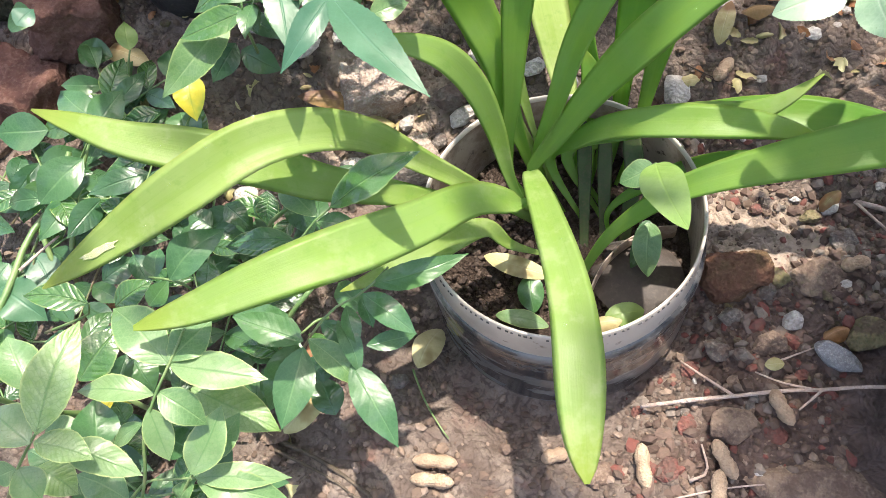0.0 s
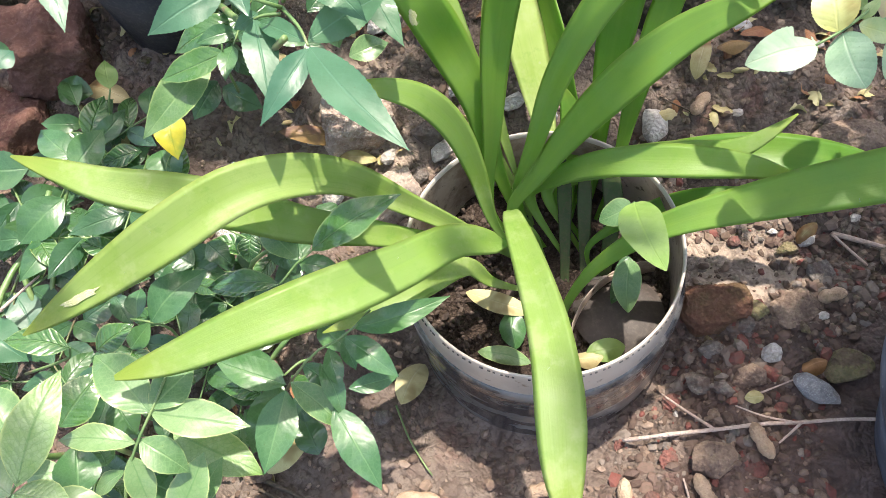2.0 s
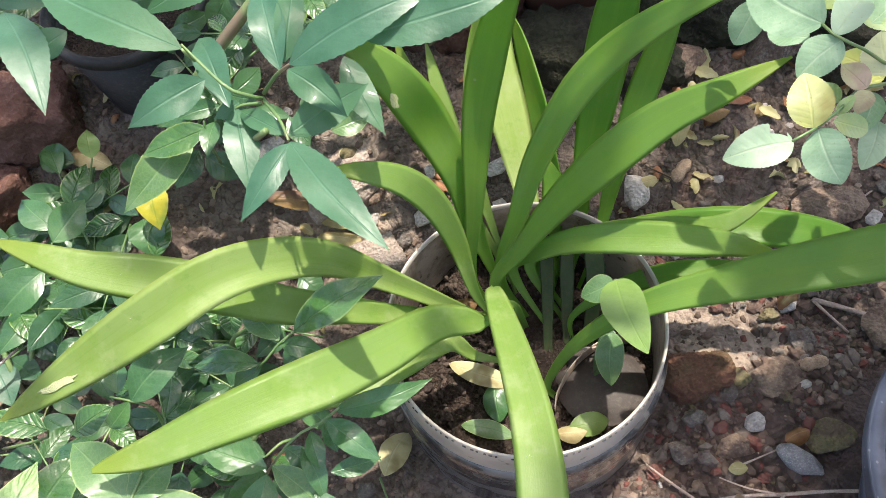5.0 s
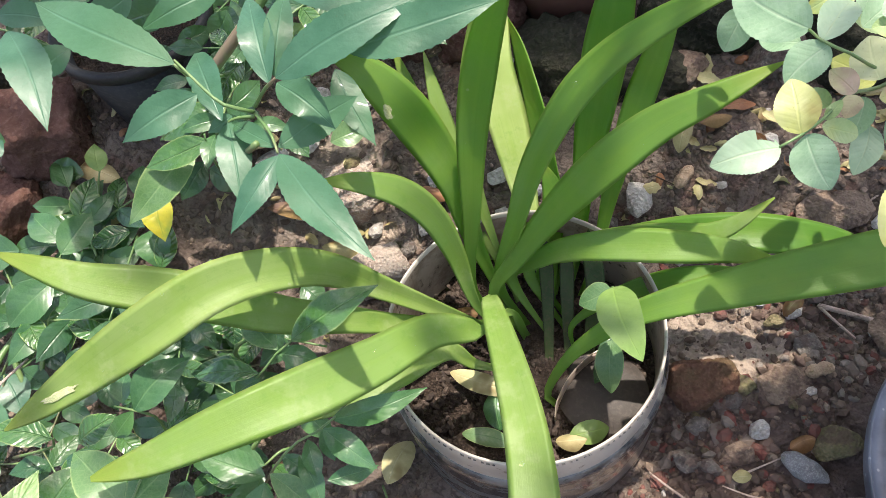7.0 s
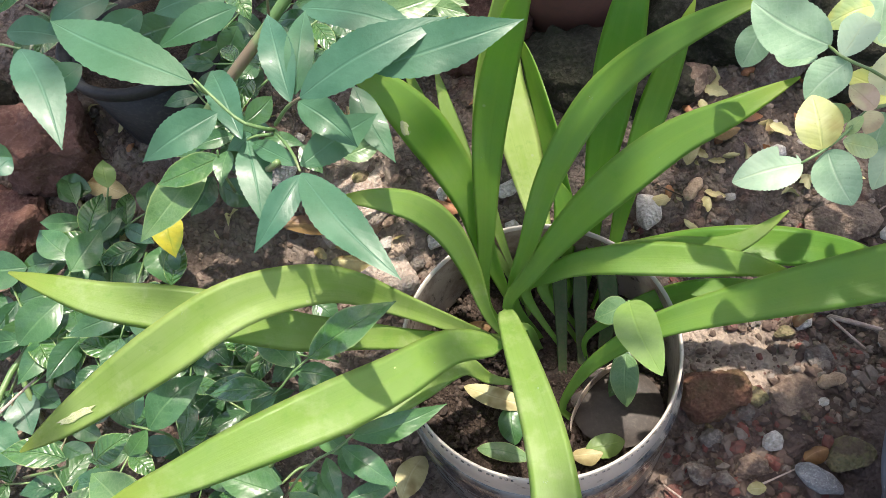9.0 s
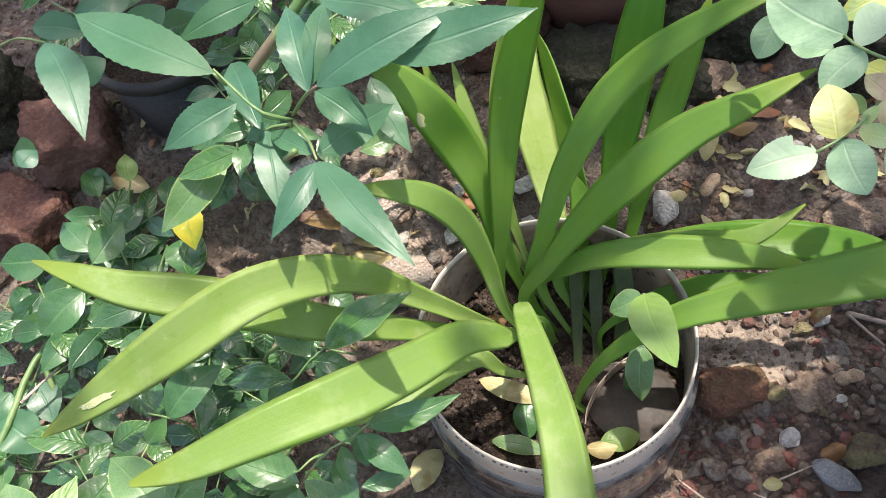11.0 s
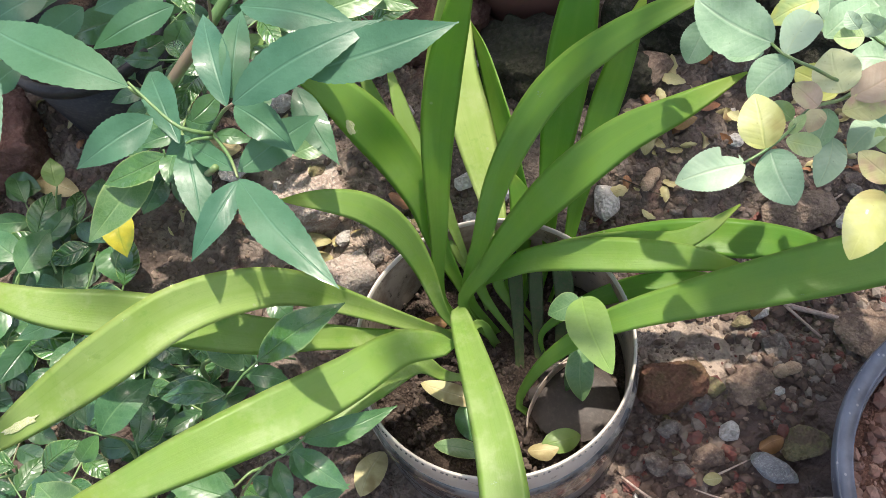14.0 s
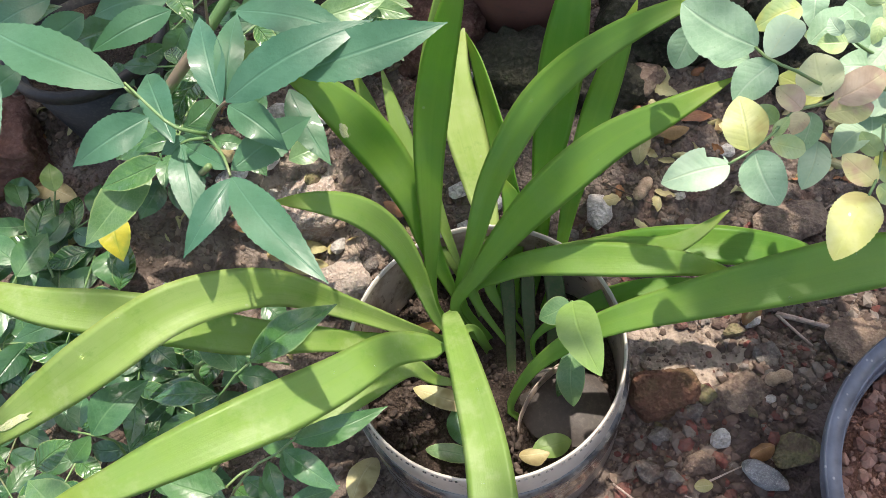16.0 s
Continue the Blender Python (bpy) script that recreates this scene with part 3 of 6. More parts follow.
for k in range(46):  # faint print under the cut edge, too worn to read
    g = radians(218 + k * 2.6 + rng.uniform(-0.5, 0.5))
    if k % 7 == 5 or 23 < k < 27:
        continue
    w, h = rng.uniform(0.0006, 0.0013), rng.uniform(0.0010, 0.0020)
    z0 = 0.1055
    bar = []
    for da, z in ((-w, z0), (w, z0), (w, z0 + h), (-w, z0 + h)):
        q = g + da / 0.1
        r = 0.1008
        bar.append((r * math.cos(q), r * math.sin(q), z))
    bar += [(x * 0.994, y * 0.994, z) for x, y, z in bar]
    part("print_mark", (bar, [(0, 1, 2, 3), (7, 6, 5, 4), (0, 4, 5, 1), (1, 5, 6, 2), (2, 6, 7, 3), (3, 7, 4, 0)]), M_INK, pot, smooth=False)
rows, vs, fs = 26, [], []
for i in range(rows + 1):
    for k in range(72):
        r, g = 0.0966 * i / rows, math.tau * k / 72
        x, y = r * math.cos(g), r * math.sin(g)
        z = 0.046 + 0.012 * float(value_noise(np.array(x * 38.0), np.array(y * 38.0), 2)) + 0.010 * float(value_noise(np.array(x * 110.0 + 3), np.array(y * 110.0), 3))
        vs.append((x, y, z))
for i in range(rows):
    for k in range(72):
        fs.append((i * 72 + k, i * 72 + (k + 1) % 72, (i + 1) * 72 + (k + 1) % 72, (i + 1) * 72 + k))
part("soil", (vs, fs), M_POT_SOIL, pot, "dark damp potting soil")
flap = grow([(0.0250, -0.0490, 0.0), (0.0262, -0.0350, 0.0), (0.0350, -0.0140, 0.0), (0.0500, 0.0040, 0.0), (0.0690, 0.0150, 0.0), (0.0840, 0.0180, 0.0)], 30)
rows = ((0.040, 0.0), (0.0655, 0.0), (0.0660, 0.0005), (0.0655, 0.0010), (0.040, 0.0010))
vs, fs = [], []
for i, p in enumerate(flap):
    t = unit(flap[min(30, i + 1)] - flap[max(0, i - 1)])
    vs += [tuple(p + np.array((t[1], -t[0], 0.0)) * q + np.array((0.0, 0.0, h))) for h, q in rows]
fs = [(i * 5 + k, i * 5 + k + 1, i * 5 + k + 6, i * 5 + k + 5) for i in range(30) for k in range(4)]
part("inner_flap", (vs, fs), M_MUDDY, pot, "thin curled plastic edge standing in the soil")
vs, fs = [], []
for i in range(13):
    for k in range(48):
        r, g = 0.034 * i / 12, math.tau * k / 48
        x, y = 0.0585 + r * math.cos(g), -0.021 + r * math.sin(g) * 0.95
        vs.append((x, y, 0.0545 - 0.004 * (i / 12) ** 3 + 0.0012 * float(value_noise(np.array(x * 60.0), np.array(y * 60.0), 1))))
for i in range(12):
    for k in range(48):
        fs.append((i * 48 + k, i * 48 + (k + 1) % 48, (i + 1) * 48 + (k + 1) % 48, (i + 1) * 48 + k))
part("mud", (vs, fs), M_MUD, pot, "smooth settled brown mud")
pot.location, pot.scale = (0.0022, 0.0, 0.0), (1.022, 1.022, 1.0)

# ---- the strap-leaved plant ----

lily = thing("strap_leaf_plant", "green strap-leaved plant with long arching leaves in a cut bottle", "plant", (0, 0.02, 0.05))


def strap_leaf(pts, width, tone, root, full, face=None, peak=0.70, start=0.0, keel=(0.0, 0.0)):
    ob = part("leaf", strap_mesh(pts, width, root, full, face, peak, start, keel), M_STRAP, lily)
    ob.color = (tone, tone, tone, 1)
    return ob


# ---- compound leaves ----

shrub = thing("shrub", "leafy green shrub with glossy pinnate leaves, some wet and shining", "shrub", on_ground(-0.25, 0.0))
rose = thing("rose_bush", "rose bush branch with pale green, yellow and pinkish leaves", "rose bush", on_ground(0.42, 0.12))
leaf_rng = random.Random(5)


def compound(parent, stock, rachis, leaflets, shape, teeth, thick):
    stalk = part("compound_leaf", tube(rachis, thick, thick * 0.6, 6), M_STEM, parent)
    for bx, by, bz, tx, ty, tz, w, look_no in leaflets:
        b, t = np.array((bx, by, bz)), np.array((tx, ty, tz))
        nrm = (shining if stock is SHRUB and look_no in (3, 9) else facing)((b + t) / 2, leaf_rng)
        bite = (0.08, 0.34, (3,)) if look_no == 1 and stock is ROSE and w > 0.021 else None
        part("leaflet", leaf_sheet(b, t, w, nrm, leaf_rng, 0.42 if look_no == 7 else shape, leaf_rng.uniform(0.02, 0.14), leaf_rng.uniform(0.05, 0.34), 0.024 if look_no == 7 else teeth, bite=bite, tip_power=(1.15 if look_no == 7 else 1.1) if stock is SHRUB else 0.74, n=40 if stock is ROSE or look_no == 7 else 22),
             stock[look_no], stalk)


def shrub_leaf(rachis, leaflets):
    compound(shrub, SHRUB, rachis, leaflets, 0.445, 0.012, 0.0013)


def rose_leaf(rachis, leaflets):
    compound(rose, ROSE, rachis, leaflets, 0.45, 0.017, 0.0013)


# -- strap leaves of the potted plant: centre line from the root to the tip, widest, tone (own colour and partly the light on it), width at the root, where the tip begins
strap_leaf([(-0.012, 0.030, 0.050), (-0.020, 0.015, 0.120), (-0.018, -0.003, 0.153), (0.001, -0.055, 0.172), (0.015, -0.096, 0.180), (0.024, -0.134, 0.181), (0.031, -0.182, 0.176), (0.036, -0.207, 0.168)], 0.0268, 0.66, 0.12, 0.80, peak=0.78, start=0.30)
strap_leaf([(-0.000, 0.020, 0.050), (-0.008, 0.008, 0.115), (-0.021, -0.021, 0.145), (-0.050, -0.039, 0.175), (-0.078, -0.071, 0.195), (-0.105, -0.097, 0.210), (-0.132, -0.118, 0.220), (-0.160, -0.136, 0.223), (-0.189, -0.153, 0.222), (-0.224, -0.166, 0.215)], 0.0311, 0.60, 0.20, 0.55, peak=0.64, start=0.30)
worn = strap_leaf([(-0.020, 0.020, 0.050), (-0.065, 0.005, 0.120), (-0.093, 0.001, 0.150), (-0.124, -0.008, 0.190), (-0.150, -0.029, 0.222), (-0.179, -0.052, 0.235), (-0.211, -0.080, 0.232), (-0.251, -0.104, 0.215), (-0.283, -0.122, 0.200), (-0.313, -0.136, 0.184)], 0.0300, 0.78, 0.22, 0.66, peak=0.74, keel=(-0.36, 0.26))
strap_leaf([(-0.025, 0.030, 0.050), (-0.086, -0.012, 0.125), (-0.116, -0.024, 0.150), (-0.152, -0.036, 0.175), (-0.190, -0.041, 0.200), (-0.230, -0.044, 0.215), (-0.267, -0.047, 0.227), (-0.300, -0.043, 0.235), (-0.331, -0.037, 0.238)], 0.0303, 0.70, 0.14, 0.60, peak=0.74)
strap_leaf([(-0.000, -0.010, 0.050), (-0.032, -0.022, 0.085), (-0.050, -0.026, 0.115), (-0.077, -0.052, 0.130), (-0.103, -0.075, 0.135), (-0.138, -0.093, 0.130)], 0.0197, 0.72, 0.14, 0.50, peak=0.74)
strap_leaf([(0.035, -0.035, 0.045), (0.021, -0.031, 0.060), (0.037, -0.016, 0.100), (0.066, -0.003, 0.130), (0.095, 0.005, 0.148), (0.143, 0.015, 0.163), (0.194, 0.027, 0.172), (0.246, 0.042, 0.174), (0.302, 0.060, 0.165), (0.360, 0.081, 0.140)], 0.0345, 0.42, 0.14, 0.65, peak=0.74)
strap_leaf([(0.020, 0.020, 0.050), (-0.011, 0.044, 0.100), (0.007, 0.047, 0.125), (0.032, 0.047, 0.145), (0.071, 0.045, 0.158), (0.108, 0.043, 0.163), (0.141, 0.045, 0.158), (0.177, 0.046, 0.145)], 0.0232, 0.50, 0.14, 0.60, peak=0.74)
strap_leaf([(0.030, 0.030, 0.050), (0.001, 0.054, 0.100), (0.043, 0.058, 0.130), (0.090, 0.060, 0.145), (0.124, 0.059, 0.155), (0.145, 0.066, 0.163), (0.167, 0.081, 0.172)], 0.0248, 0.55, 0.14, 0.35, peak=0.74)
strap_leaf([(0.030, 0.040, 0.050), (0.008, 0.063, 0.080), (0.050, 0.079, 0.100), (0.096, 0.083, 0.115), (0.143, 0.082, 0.125), (0.190, 0.081, 0.125), (0.227, 0.083, 0.115), (0.262, 0.080, 0.100)], 0.0271, 0.25, 0.14, 0.65, peak=0.74)
strap_leaf([(0.040, 0.010, 0.045), (0.036, 0.023, 0.070), (0.061, 0.039, 0.085), (0.090, 0.049, 0.095), (0.126, 0.057, 0.100), (0.163, 0.065, 0.100)], 0.0167, 0.25, 0.14, 0.65, peak=0.74)
strap_leaf([(0.000, 0.020, 0.050), (-0.023, 0.029, 0.100), (-0.007, 0.043, 0.130), (0.020, 0.060, 0.170), (0.050, 0.071, 0.210), (0.083, 0.084, 0.240), (0.115, 0.091, 0.260), (0.154, 0.111, 0.270)], 0.0289, 0.42, 0.14, 0.50, peak=0.74)
strap_leaf([(0.000, 0.030, 0.050), (-0.020, 0.039, 0.100), (-0.008, 0.060, 0.150), (0.004, 0.088, 0.185), (0.026, 0.120, 0.216), (0.050, 0.137, 0.240), (0.080, 0.148, 0.262), (0.113, 0.156, 0.280), (0.146, 0.169, 0.285)], 0.0231, 0.38, 0.22, 0.60, keel=(-0.3, 0.4))
strap_leaf([(-0.012, 0.030, 0.050), (-0.040, 0.037, 0.090), (-0.039, 0.062, 0.160), (-0.036, 0.087, 0.220), (-0.028, 0.102, 0.270), (-0.015, 0.109, 0.320), (-0.002, 0.118, 0.360)], 0.0223, 0.40, 0.14, 0.65, peak=0.74)
strap_leaf([(-0.010, 0.050, 0.050), (-0.045, 0.102, 0.150), (-0.046, 0.131, 0.200), (-0.040, 0.158, 0.240), (-0.030, 0.179, 0.280), (-0.019, 0.198, 0.300)], 0.0212, 0.72, 0.14, 0.65, (0.7, -0.3, 0.6))
scarred = strap_leaf([(-0.015, 0.040, 0.050), (-0.040, 0.060, 0.130), (-0.050, 0.075, 0.175), (-0.067, 0.086, 0.215), (-0.083, 0.083, 0.262), (-0.104, 0.088, 0.285), (-0.126, 0.094, 0.295)], 0.0289, 0.45, 0.14, 0.70, peak=0.74)
strap_leaf([(-0.015, 0.020, 0.050), (-0.035, 0.019, 0.100), (-0.048, 0.034, 0.150), (-0.060, 0.039, 0.190), (-0.076, 0.036, 0.222), (-0.098, 0.030, 0.240), (-0.125, 0.026, 0.245)], 0.0192, 0.60, 0.14, 0.70, peak=0.74)
strap_leaf([(-0.010, 0.060, 0.050), (-0.055, 0.101, 0.110), (-0.067, 0.134, 0.140), (-0.080, 0.165, 0.170), (-0.091, 0.192, 0.190)], 0.0198, 0.66, 0.14, 0.50, (0.6, -0.3, 0.7))
strap_leaf([(-0.015, 0.060, 0.050), (-0.069, 0.134, 0.100), (-0.093, 0.160, 0.140), (-0.107, 0.181, 0.170), (-0.117, 0.197, 0.190)], 0.0186, 0.60, 0.14, 0.50, peak=0.74)
# a folded leaf as two blades, its sunlit and shaded halves put into tone
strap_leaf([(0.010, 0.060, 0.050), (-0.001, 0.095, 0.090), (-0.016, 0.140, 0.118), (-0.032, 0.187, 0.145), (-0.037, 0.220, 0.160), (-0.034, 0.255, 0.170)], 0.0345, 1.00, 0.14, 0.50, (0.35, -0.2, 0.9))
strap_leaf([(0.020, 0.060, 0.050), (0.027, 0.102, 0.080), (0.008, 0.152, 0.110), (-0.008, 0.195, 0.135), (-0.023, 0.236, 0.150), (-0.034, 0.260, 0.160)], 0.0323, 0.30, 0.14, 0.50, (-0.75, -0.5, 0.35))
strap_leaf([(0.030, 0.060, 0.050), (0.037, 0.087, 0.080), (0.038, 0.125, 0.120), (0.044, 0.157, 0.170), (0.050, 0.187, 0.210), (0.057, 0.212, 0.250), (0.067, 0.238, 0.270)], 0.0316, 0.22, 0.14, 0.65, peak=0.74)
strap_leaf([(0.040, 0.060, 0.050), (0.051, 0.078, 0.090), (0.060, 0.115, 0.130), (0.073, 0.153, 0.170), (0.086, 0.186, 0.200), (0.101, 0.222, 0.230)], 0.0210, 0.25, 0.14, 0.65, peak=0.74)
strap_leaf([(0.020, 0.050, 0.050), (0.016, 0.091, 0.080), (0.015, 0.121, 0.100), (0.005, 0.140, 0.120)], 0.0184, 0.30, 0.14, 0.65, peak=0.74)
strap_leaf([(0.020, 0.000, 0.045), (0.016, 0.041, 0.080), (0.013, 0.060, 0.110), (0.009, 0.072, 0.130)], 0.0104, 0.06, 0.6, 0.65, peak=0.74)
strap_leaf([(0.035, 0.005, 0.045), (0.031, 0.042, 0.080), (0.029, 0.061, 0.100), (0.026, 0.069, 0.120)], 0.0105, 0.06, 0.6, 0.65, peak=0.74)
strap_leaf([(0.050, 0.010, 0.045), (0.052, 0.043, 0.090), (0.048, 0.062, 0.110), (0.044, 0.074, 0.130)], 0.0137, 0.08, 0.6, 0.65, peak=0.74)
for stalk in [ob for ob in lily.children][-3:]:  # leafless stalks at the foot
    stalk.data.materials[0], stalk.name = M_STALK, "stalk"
# -- leaves of the shrub: rachis, then per leaflet base, tip, width and look
shrub_leaf([(-0.245, -0.248, 0.100), (-0.231, -0.231, 0.135), (-0.226, -0.214, 0.160), (-0.217, -0.194, 0.180), (-0.208, -0.175, 0.192), (-0.203, -0.156, 0.198)], [
    (-0.218, -0.193, 0.180, -0.266, -0.197, 0.185, 0.017, 2),
    (-0.209, -0.177, 0.190, -0.150, -0.176, 0.185, 0.023, 2),
    (-0.216, -0.191, 0.180, -0.187, -0.203, 0.165, 0.021, 1),
    (-0.210, -0.177, 0.190, -0.257, -0.146, 0.195, 0.029, 1),
    (-0.209, -0.175, 0.192, -0.193, -0.145, 0.190, 0.024, 1),
    (-0.221, -0.200, 0.175, -0.210, -0.224, 0.150, 0.018, 2),
    (-0.227, -0.207, 0.165, -0.250, -0.221, 0.150, 0.012, 1)])
shrub_leaf([(-0.220, -0.240, 0.100), (-0.206, -0.226, 0.125), (-0.199, -0.216, 0.125)], [
    (-0.199, -0.228, 0.140, -0.184, -0.189, 0.160, 0.024, 2),
    (-0.199, -0.216, 0.125, -0.182, -0.185, 0.135, 0.018, 1),
    (-0.224, -0.171, 0.125, -0.160, -0.187, 0.115, 0.032, 8),
    (-0.247, -0.198, 0.090, -0.232, -0.201, 0.080, 0.024, 0)])
shrub_leaf([(-0.325, -0.259, 0.120), (-0.295, -0.243, 0.165), (-0.272, -0.229, 0.195), (-0.268, -0.226, 0.200)], [
    (-0.269, -0.229, 0.198, -0.261, -0.164, 0.212, 0.029, 8),
    (-0.273, -0.232, 0.192, -0.238, -0.235, 0.185, 0.021, 8),
    (-0.270, -0.228, 0.170, -0.220, -0.235, 0.160, 0.022, 2),
    (-0.276, -0.233, 0.190, -0.307, -0.217, 0.195, 0.027, 2),
    (-0.318, -0.193, 0.150, -0.343, -0.162, 0.160, 0.028, 1),
    (-0.295, -0.243, 0.165, -0.282, -0.257, 0.150, 0.022, 2),
    (-0.296, -0.244, 0.165, -0.308, -0.253, 0.165, 0.016, 1)])
shrub_leaf([(-0.266, -0.243, 0.080), (-0.244, -0.231, 0.105), (-0.225, -0.229, 0.115), (-0.203, -0.227, 0.125)], [
    (-0.203, -0.227, 0.125, -0.146, -0.215, 0.115, 0.018, 2),
    (-0.201, -0.229, 0.125, -0.141, -0.231, 0.110, 0.024, 1),
    (-0.252, -0.244, 0.105, -0.289, -0.234, 0.115, 0.025, 1),
    (-0.220, -0.240, 0.100, -0.207, -0.228, 0.120, 0.015, 1)])
shrub_leaf([(-0.308, -0.215, 0.060), (-0.303, -0.207, 0.080), (-0.307, -0.197, 0.090)], [
    (-0.294, -0.180, 0.140, -0.274, -0.143, 0.150, 0.028, 3),
    (-0.294, -0.213, 0.090, -0.304, -0.180, 0.100, 0.031, 0),
    (-0.338, -0.206, 0.090, -0.310, -0.198, 0.090, 0.021, 1),
    (-0.334, -0.230, 0.090, -0.303, -0.242, 0.080, 0.026, 8),
    (-0.287, -0.189, 0.080, -0.295, -0.178, 0.090, 0.018, 3),
    (-0.322, -0.230, 0.080, -0.346, -0.219, 0.090, 0.021, 0)])
shrub_leaf([(-0.390, -0.124, 0.060), (-0.320, -0.127, 0.120), (-0.308, -0.126, 0.140)], [
    (-0.305, -0.128, 0.145, -0.352, -0.129, 0.150, 0.021, 9),
    (-0.288, -0.126, 0.140, -0.264, -0.108, 0.150, 0.020, 9),
    (-0.276, -0.115, 0.120, -0.263, -0.098, 0.130, 0.016, 0),
    (-0.437, -0.095, 0.070, -0.395, -0.113, 0.060, 0.036, 7)])
shrub_leaf([(-0.145, -0.109, 0.120), (-0.151, -0.114, 0.125), (-0.159, -0.124, 0.125)], [
    (-0.159, -0.130, 0.125, -0.173, -0.176, 0.110, 0.027, 0),
    (-0.159, -0.124, 0.125, -0.211, -0.116, 0.135, 0.020, 0),
    (-0.179, -0.132, 0.100, -0.210, -0.131, 0.105, 0.016, 9)])
shrub_leaf([(-0.184, -0.161, 0.050), (-0.158, -0.138, 0.120), (-0.135, -0.117, 0.150), (-0.113, -0.105, 0.160), (-0.099, -0.088, 0.165)], [
    (-0.150, -0.139, 0.140, -0.154, -0.191, 0.130, 0.026, 0),
    (-0.151, -0.135, 0.140, -0.199, -0.127, 0.150, 0.022, 0),
    (-0.148, -0.133, 0.140, -0.111, -0.154, 0.120, 0.019, 1),
    (-0.119, -0.143, 0.130, -0.081, -0.188, 0.115, 0.024, 0),
    (-0.130, -0.120, 0.145, -0.111, -0.149, 0.130, 0.014, 0),
    (-0.113, -0.106, 0.160, -0.076, -0.124, 0.150, 0.018, 0),
    (-0.109, -0.133, 0.140, -0.080, -0.117, 0.130, 0.013, 0),
    (-0.109, -0.099, 0.160, -0.049, -0.079, 0.175, 0.017, 0),
    (-0.125, -0.111, 0.150, -0.114, -0.133, 0.140, 0.013, 0),
    (-0.143, -0.120, 0.140, -0.119, -0.133, 0.130, 0.014, 0),
    (-0.156, -0.122, 0.120, -0.139, -0.129, 0.100, 0.013, 3),
    (-0.117, -0.105, 0.150, -0.107, -0.120, 0.140, 0.011, 0)])
shrub_leaf([(-0.218, -0.069, 0.080), (-0.167, -0.072, 0.155), (-0.152, -0.060, 0.170), (-0.143, -0.054, 0.175)], [
    (-0.143, -0.054, 0.175, -0.088, -0.020, 0.200, 0.025, 3),
    (-0.153, -0.059, 0.170, -0.188, -0.029, 0.165, 0.021, 1),
    (-0.152, -0.061, 0.168, -0.124, -0.061, 0.160, 0.015, 0),
    (-0.168, -0.071, 0.155, -0.217, -0.075, 0.150, 0.017, 3),
    (-0.168, -0.072, 0.150, -0.193, -0.082, 0.130, 0.013, 0)])
shrub_leaf([(-0.439, -0.055, 0.050), (-0.424, -0.017, 0.070), (-0.401, 0.009, 0.090), (-0.377, 0.028, 0.120)], [
    (-0.433, 0.040, 0.100, -0.477, 0.030, 0.105, 0.033, 0),
    (-0.382, 0.008, 0.110, -0.413, -0.032, 0.100, 0.033, 0),
    (-0.376, 0.037, 0.125, -0.414, 0.061, 0.130, 0.025, 0),
    (-0.373, 0.025, 0.125, -0.358, 0.064, 0.130, 0.027, 0),
    (-0.449, 0.005, 0.075, -0.447, -0.032, 0.065, 0.026, 9),
    (-0.378, 0.005, 0.090, -0.365, -0.044, 0.080, 0.025, 9),
    (-0.366, 0.011, 0.080, -0.332, -0.019, 0.075, 0.029, 0)])
shrub_leaf([(-0.440, -0.109, 0.040), (-0.424, -0.075, 0.060), (-0.421, -0.061, 0.070)], [
    (-0.426, -0.059, 0.065, -0.401, -0.089, 0.055, 0.028, 7),
    (-0.448, -0.068, 0.060, -0.456, -0.100, 0.055, 0.031, 7)])
shrub_leaf([(-0.253, -0.104, 0.080), (-0.253, -0.096, 0.110), (-0.259, -0.098, 0.130), (-0.284, -0.093, 0.120)], [
    (-0.262, -0.098, 0.130, -0.230, -0.058, 0.140, 0.028, 0),
    (-0.188, -0.058, 0.130, -0.232, -0.065, 0.125, 0.022, 9),
    (-0.291, -0.084, 0.100, -0.297, -0.059, 0.100, 0.017, 0),
    (-0.222, -0.006, 0.100, -0.221, -0.026, 0.090, 0.018, 9),
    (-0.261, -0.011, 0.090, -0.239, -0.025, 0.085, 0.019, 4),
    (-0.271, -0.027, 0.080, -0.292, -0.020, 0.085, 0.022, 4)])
shrub_leaf([(-0.220, 0.001, 0.060), (-0.232, -0.000, 0.080), (-0.249, 0.003, 0.090)], [
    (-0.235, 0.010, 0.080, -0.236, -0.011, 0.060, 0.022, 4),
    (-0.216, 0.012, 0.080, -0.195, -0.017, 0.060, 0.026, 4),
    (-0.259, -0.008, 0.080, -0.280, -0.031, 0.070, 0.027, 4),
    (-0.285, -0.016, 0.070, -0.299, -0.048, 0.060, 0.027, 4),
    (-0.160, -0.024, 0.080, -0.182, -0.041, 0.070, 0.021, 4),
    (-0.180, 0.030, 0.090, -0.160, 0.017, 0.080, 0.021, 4)])
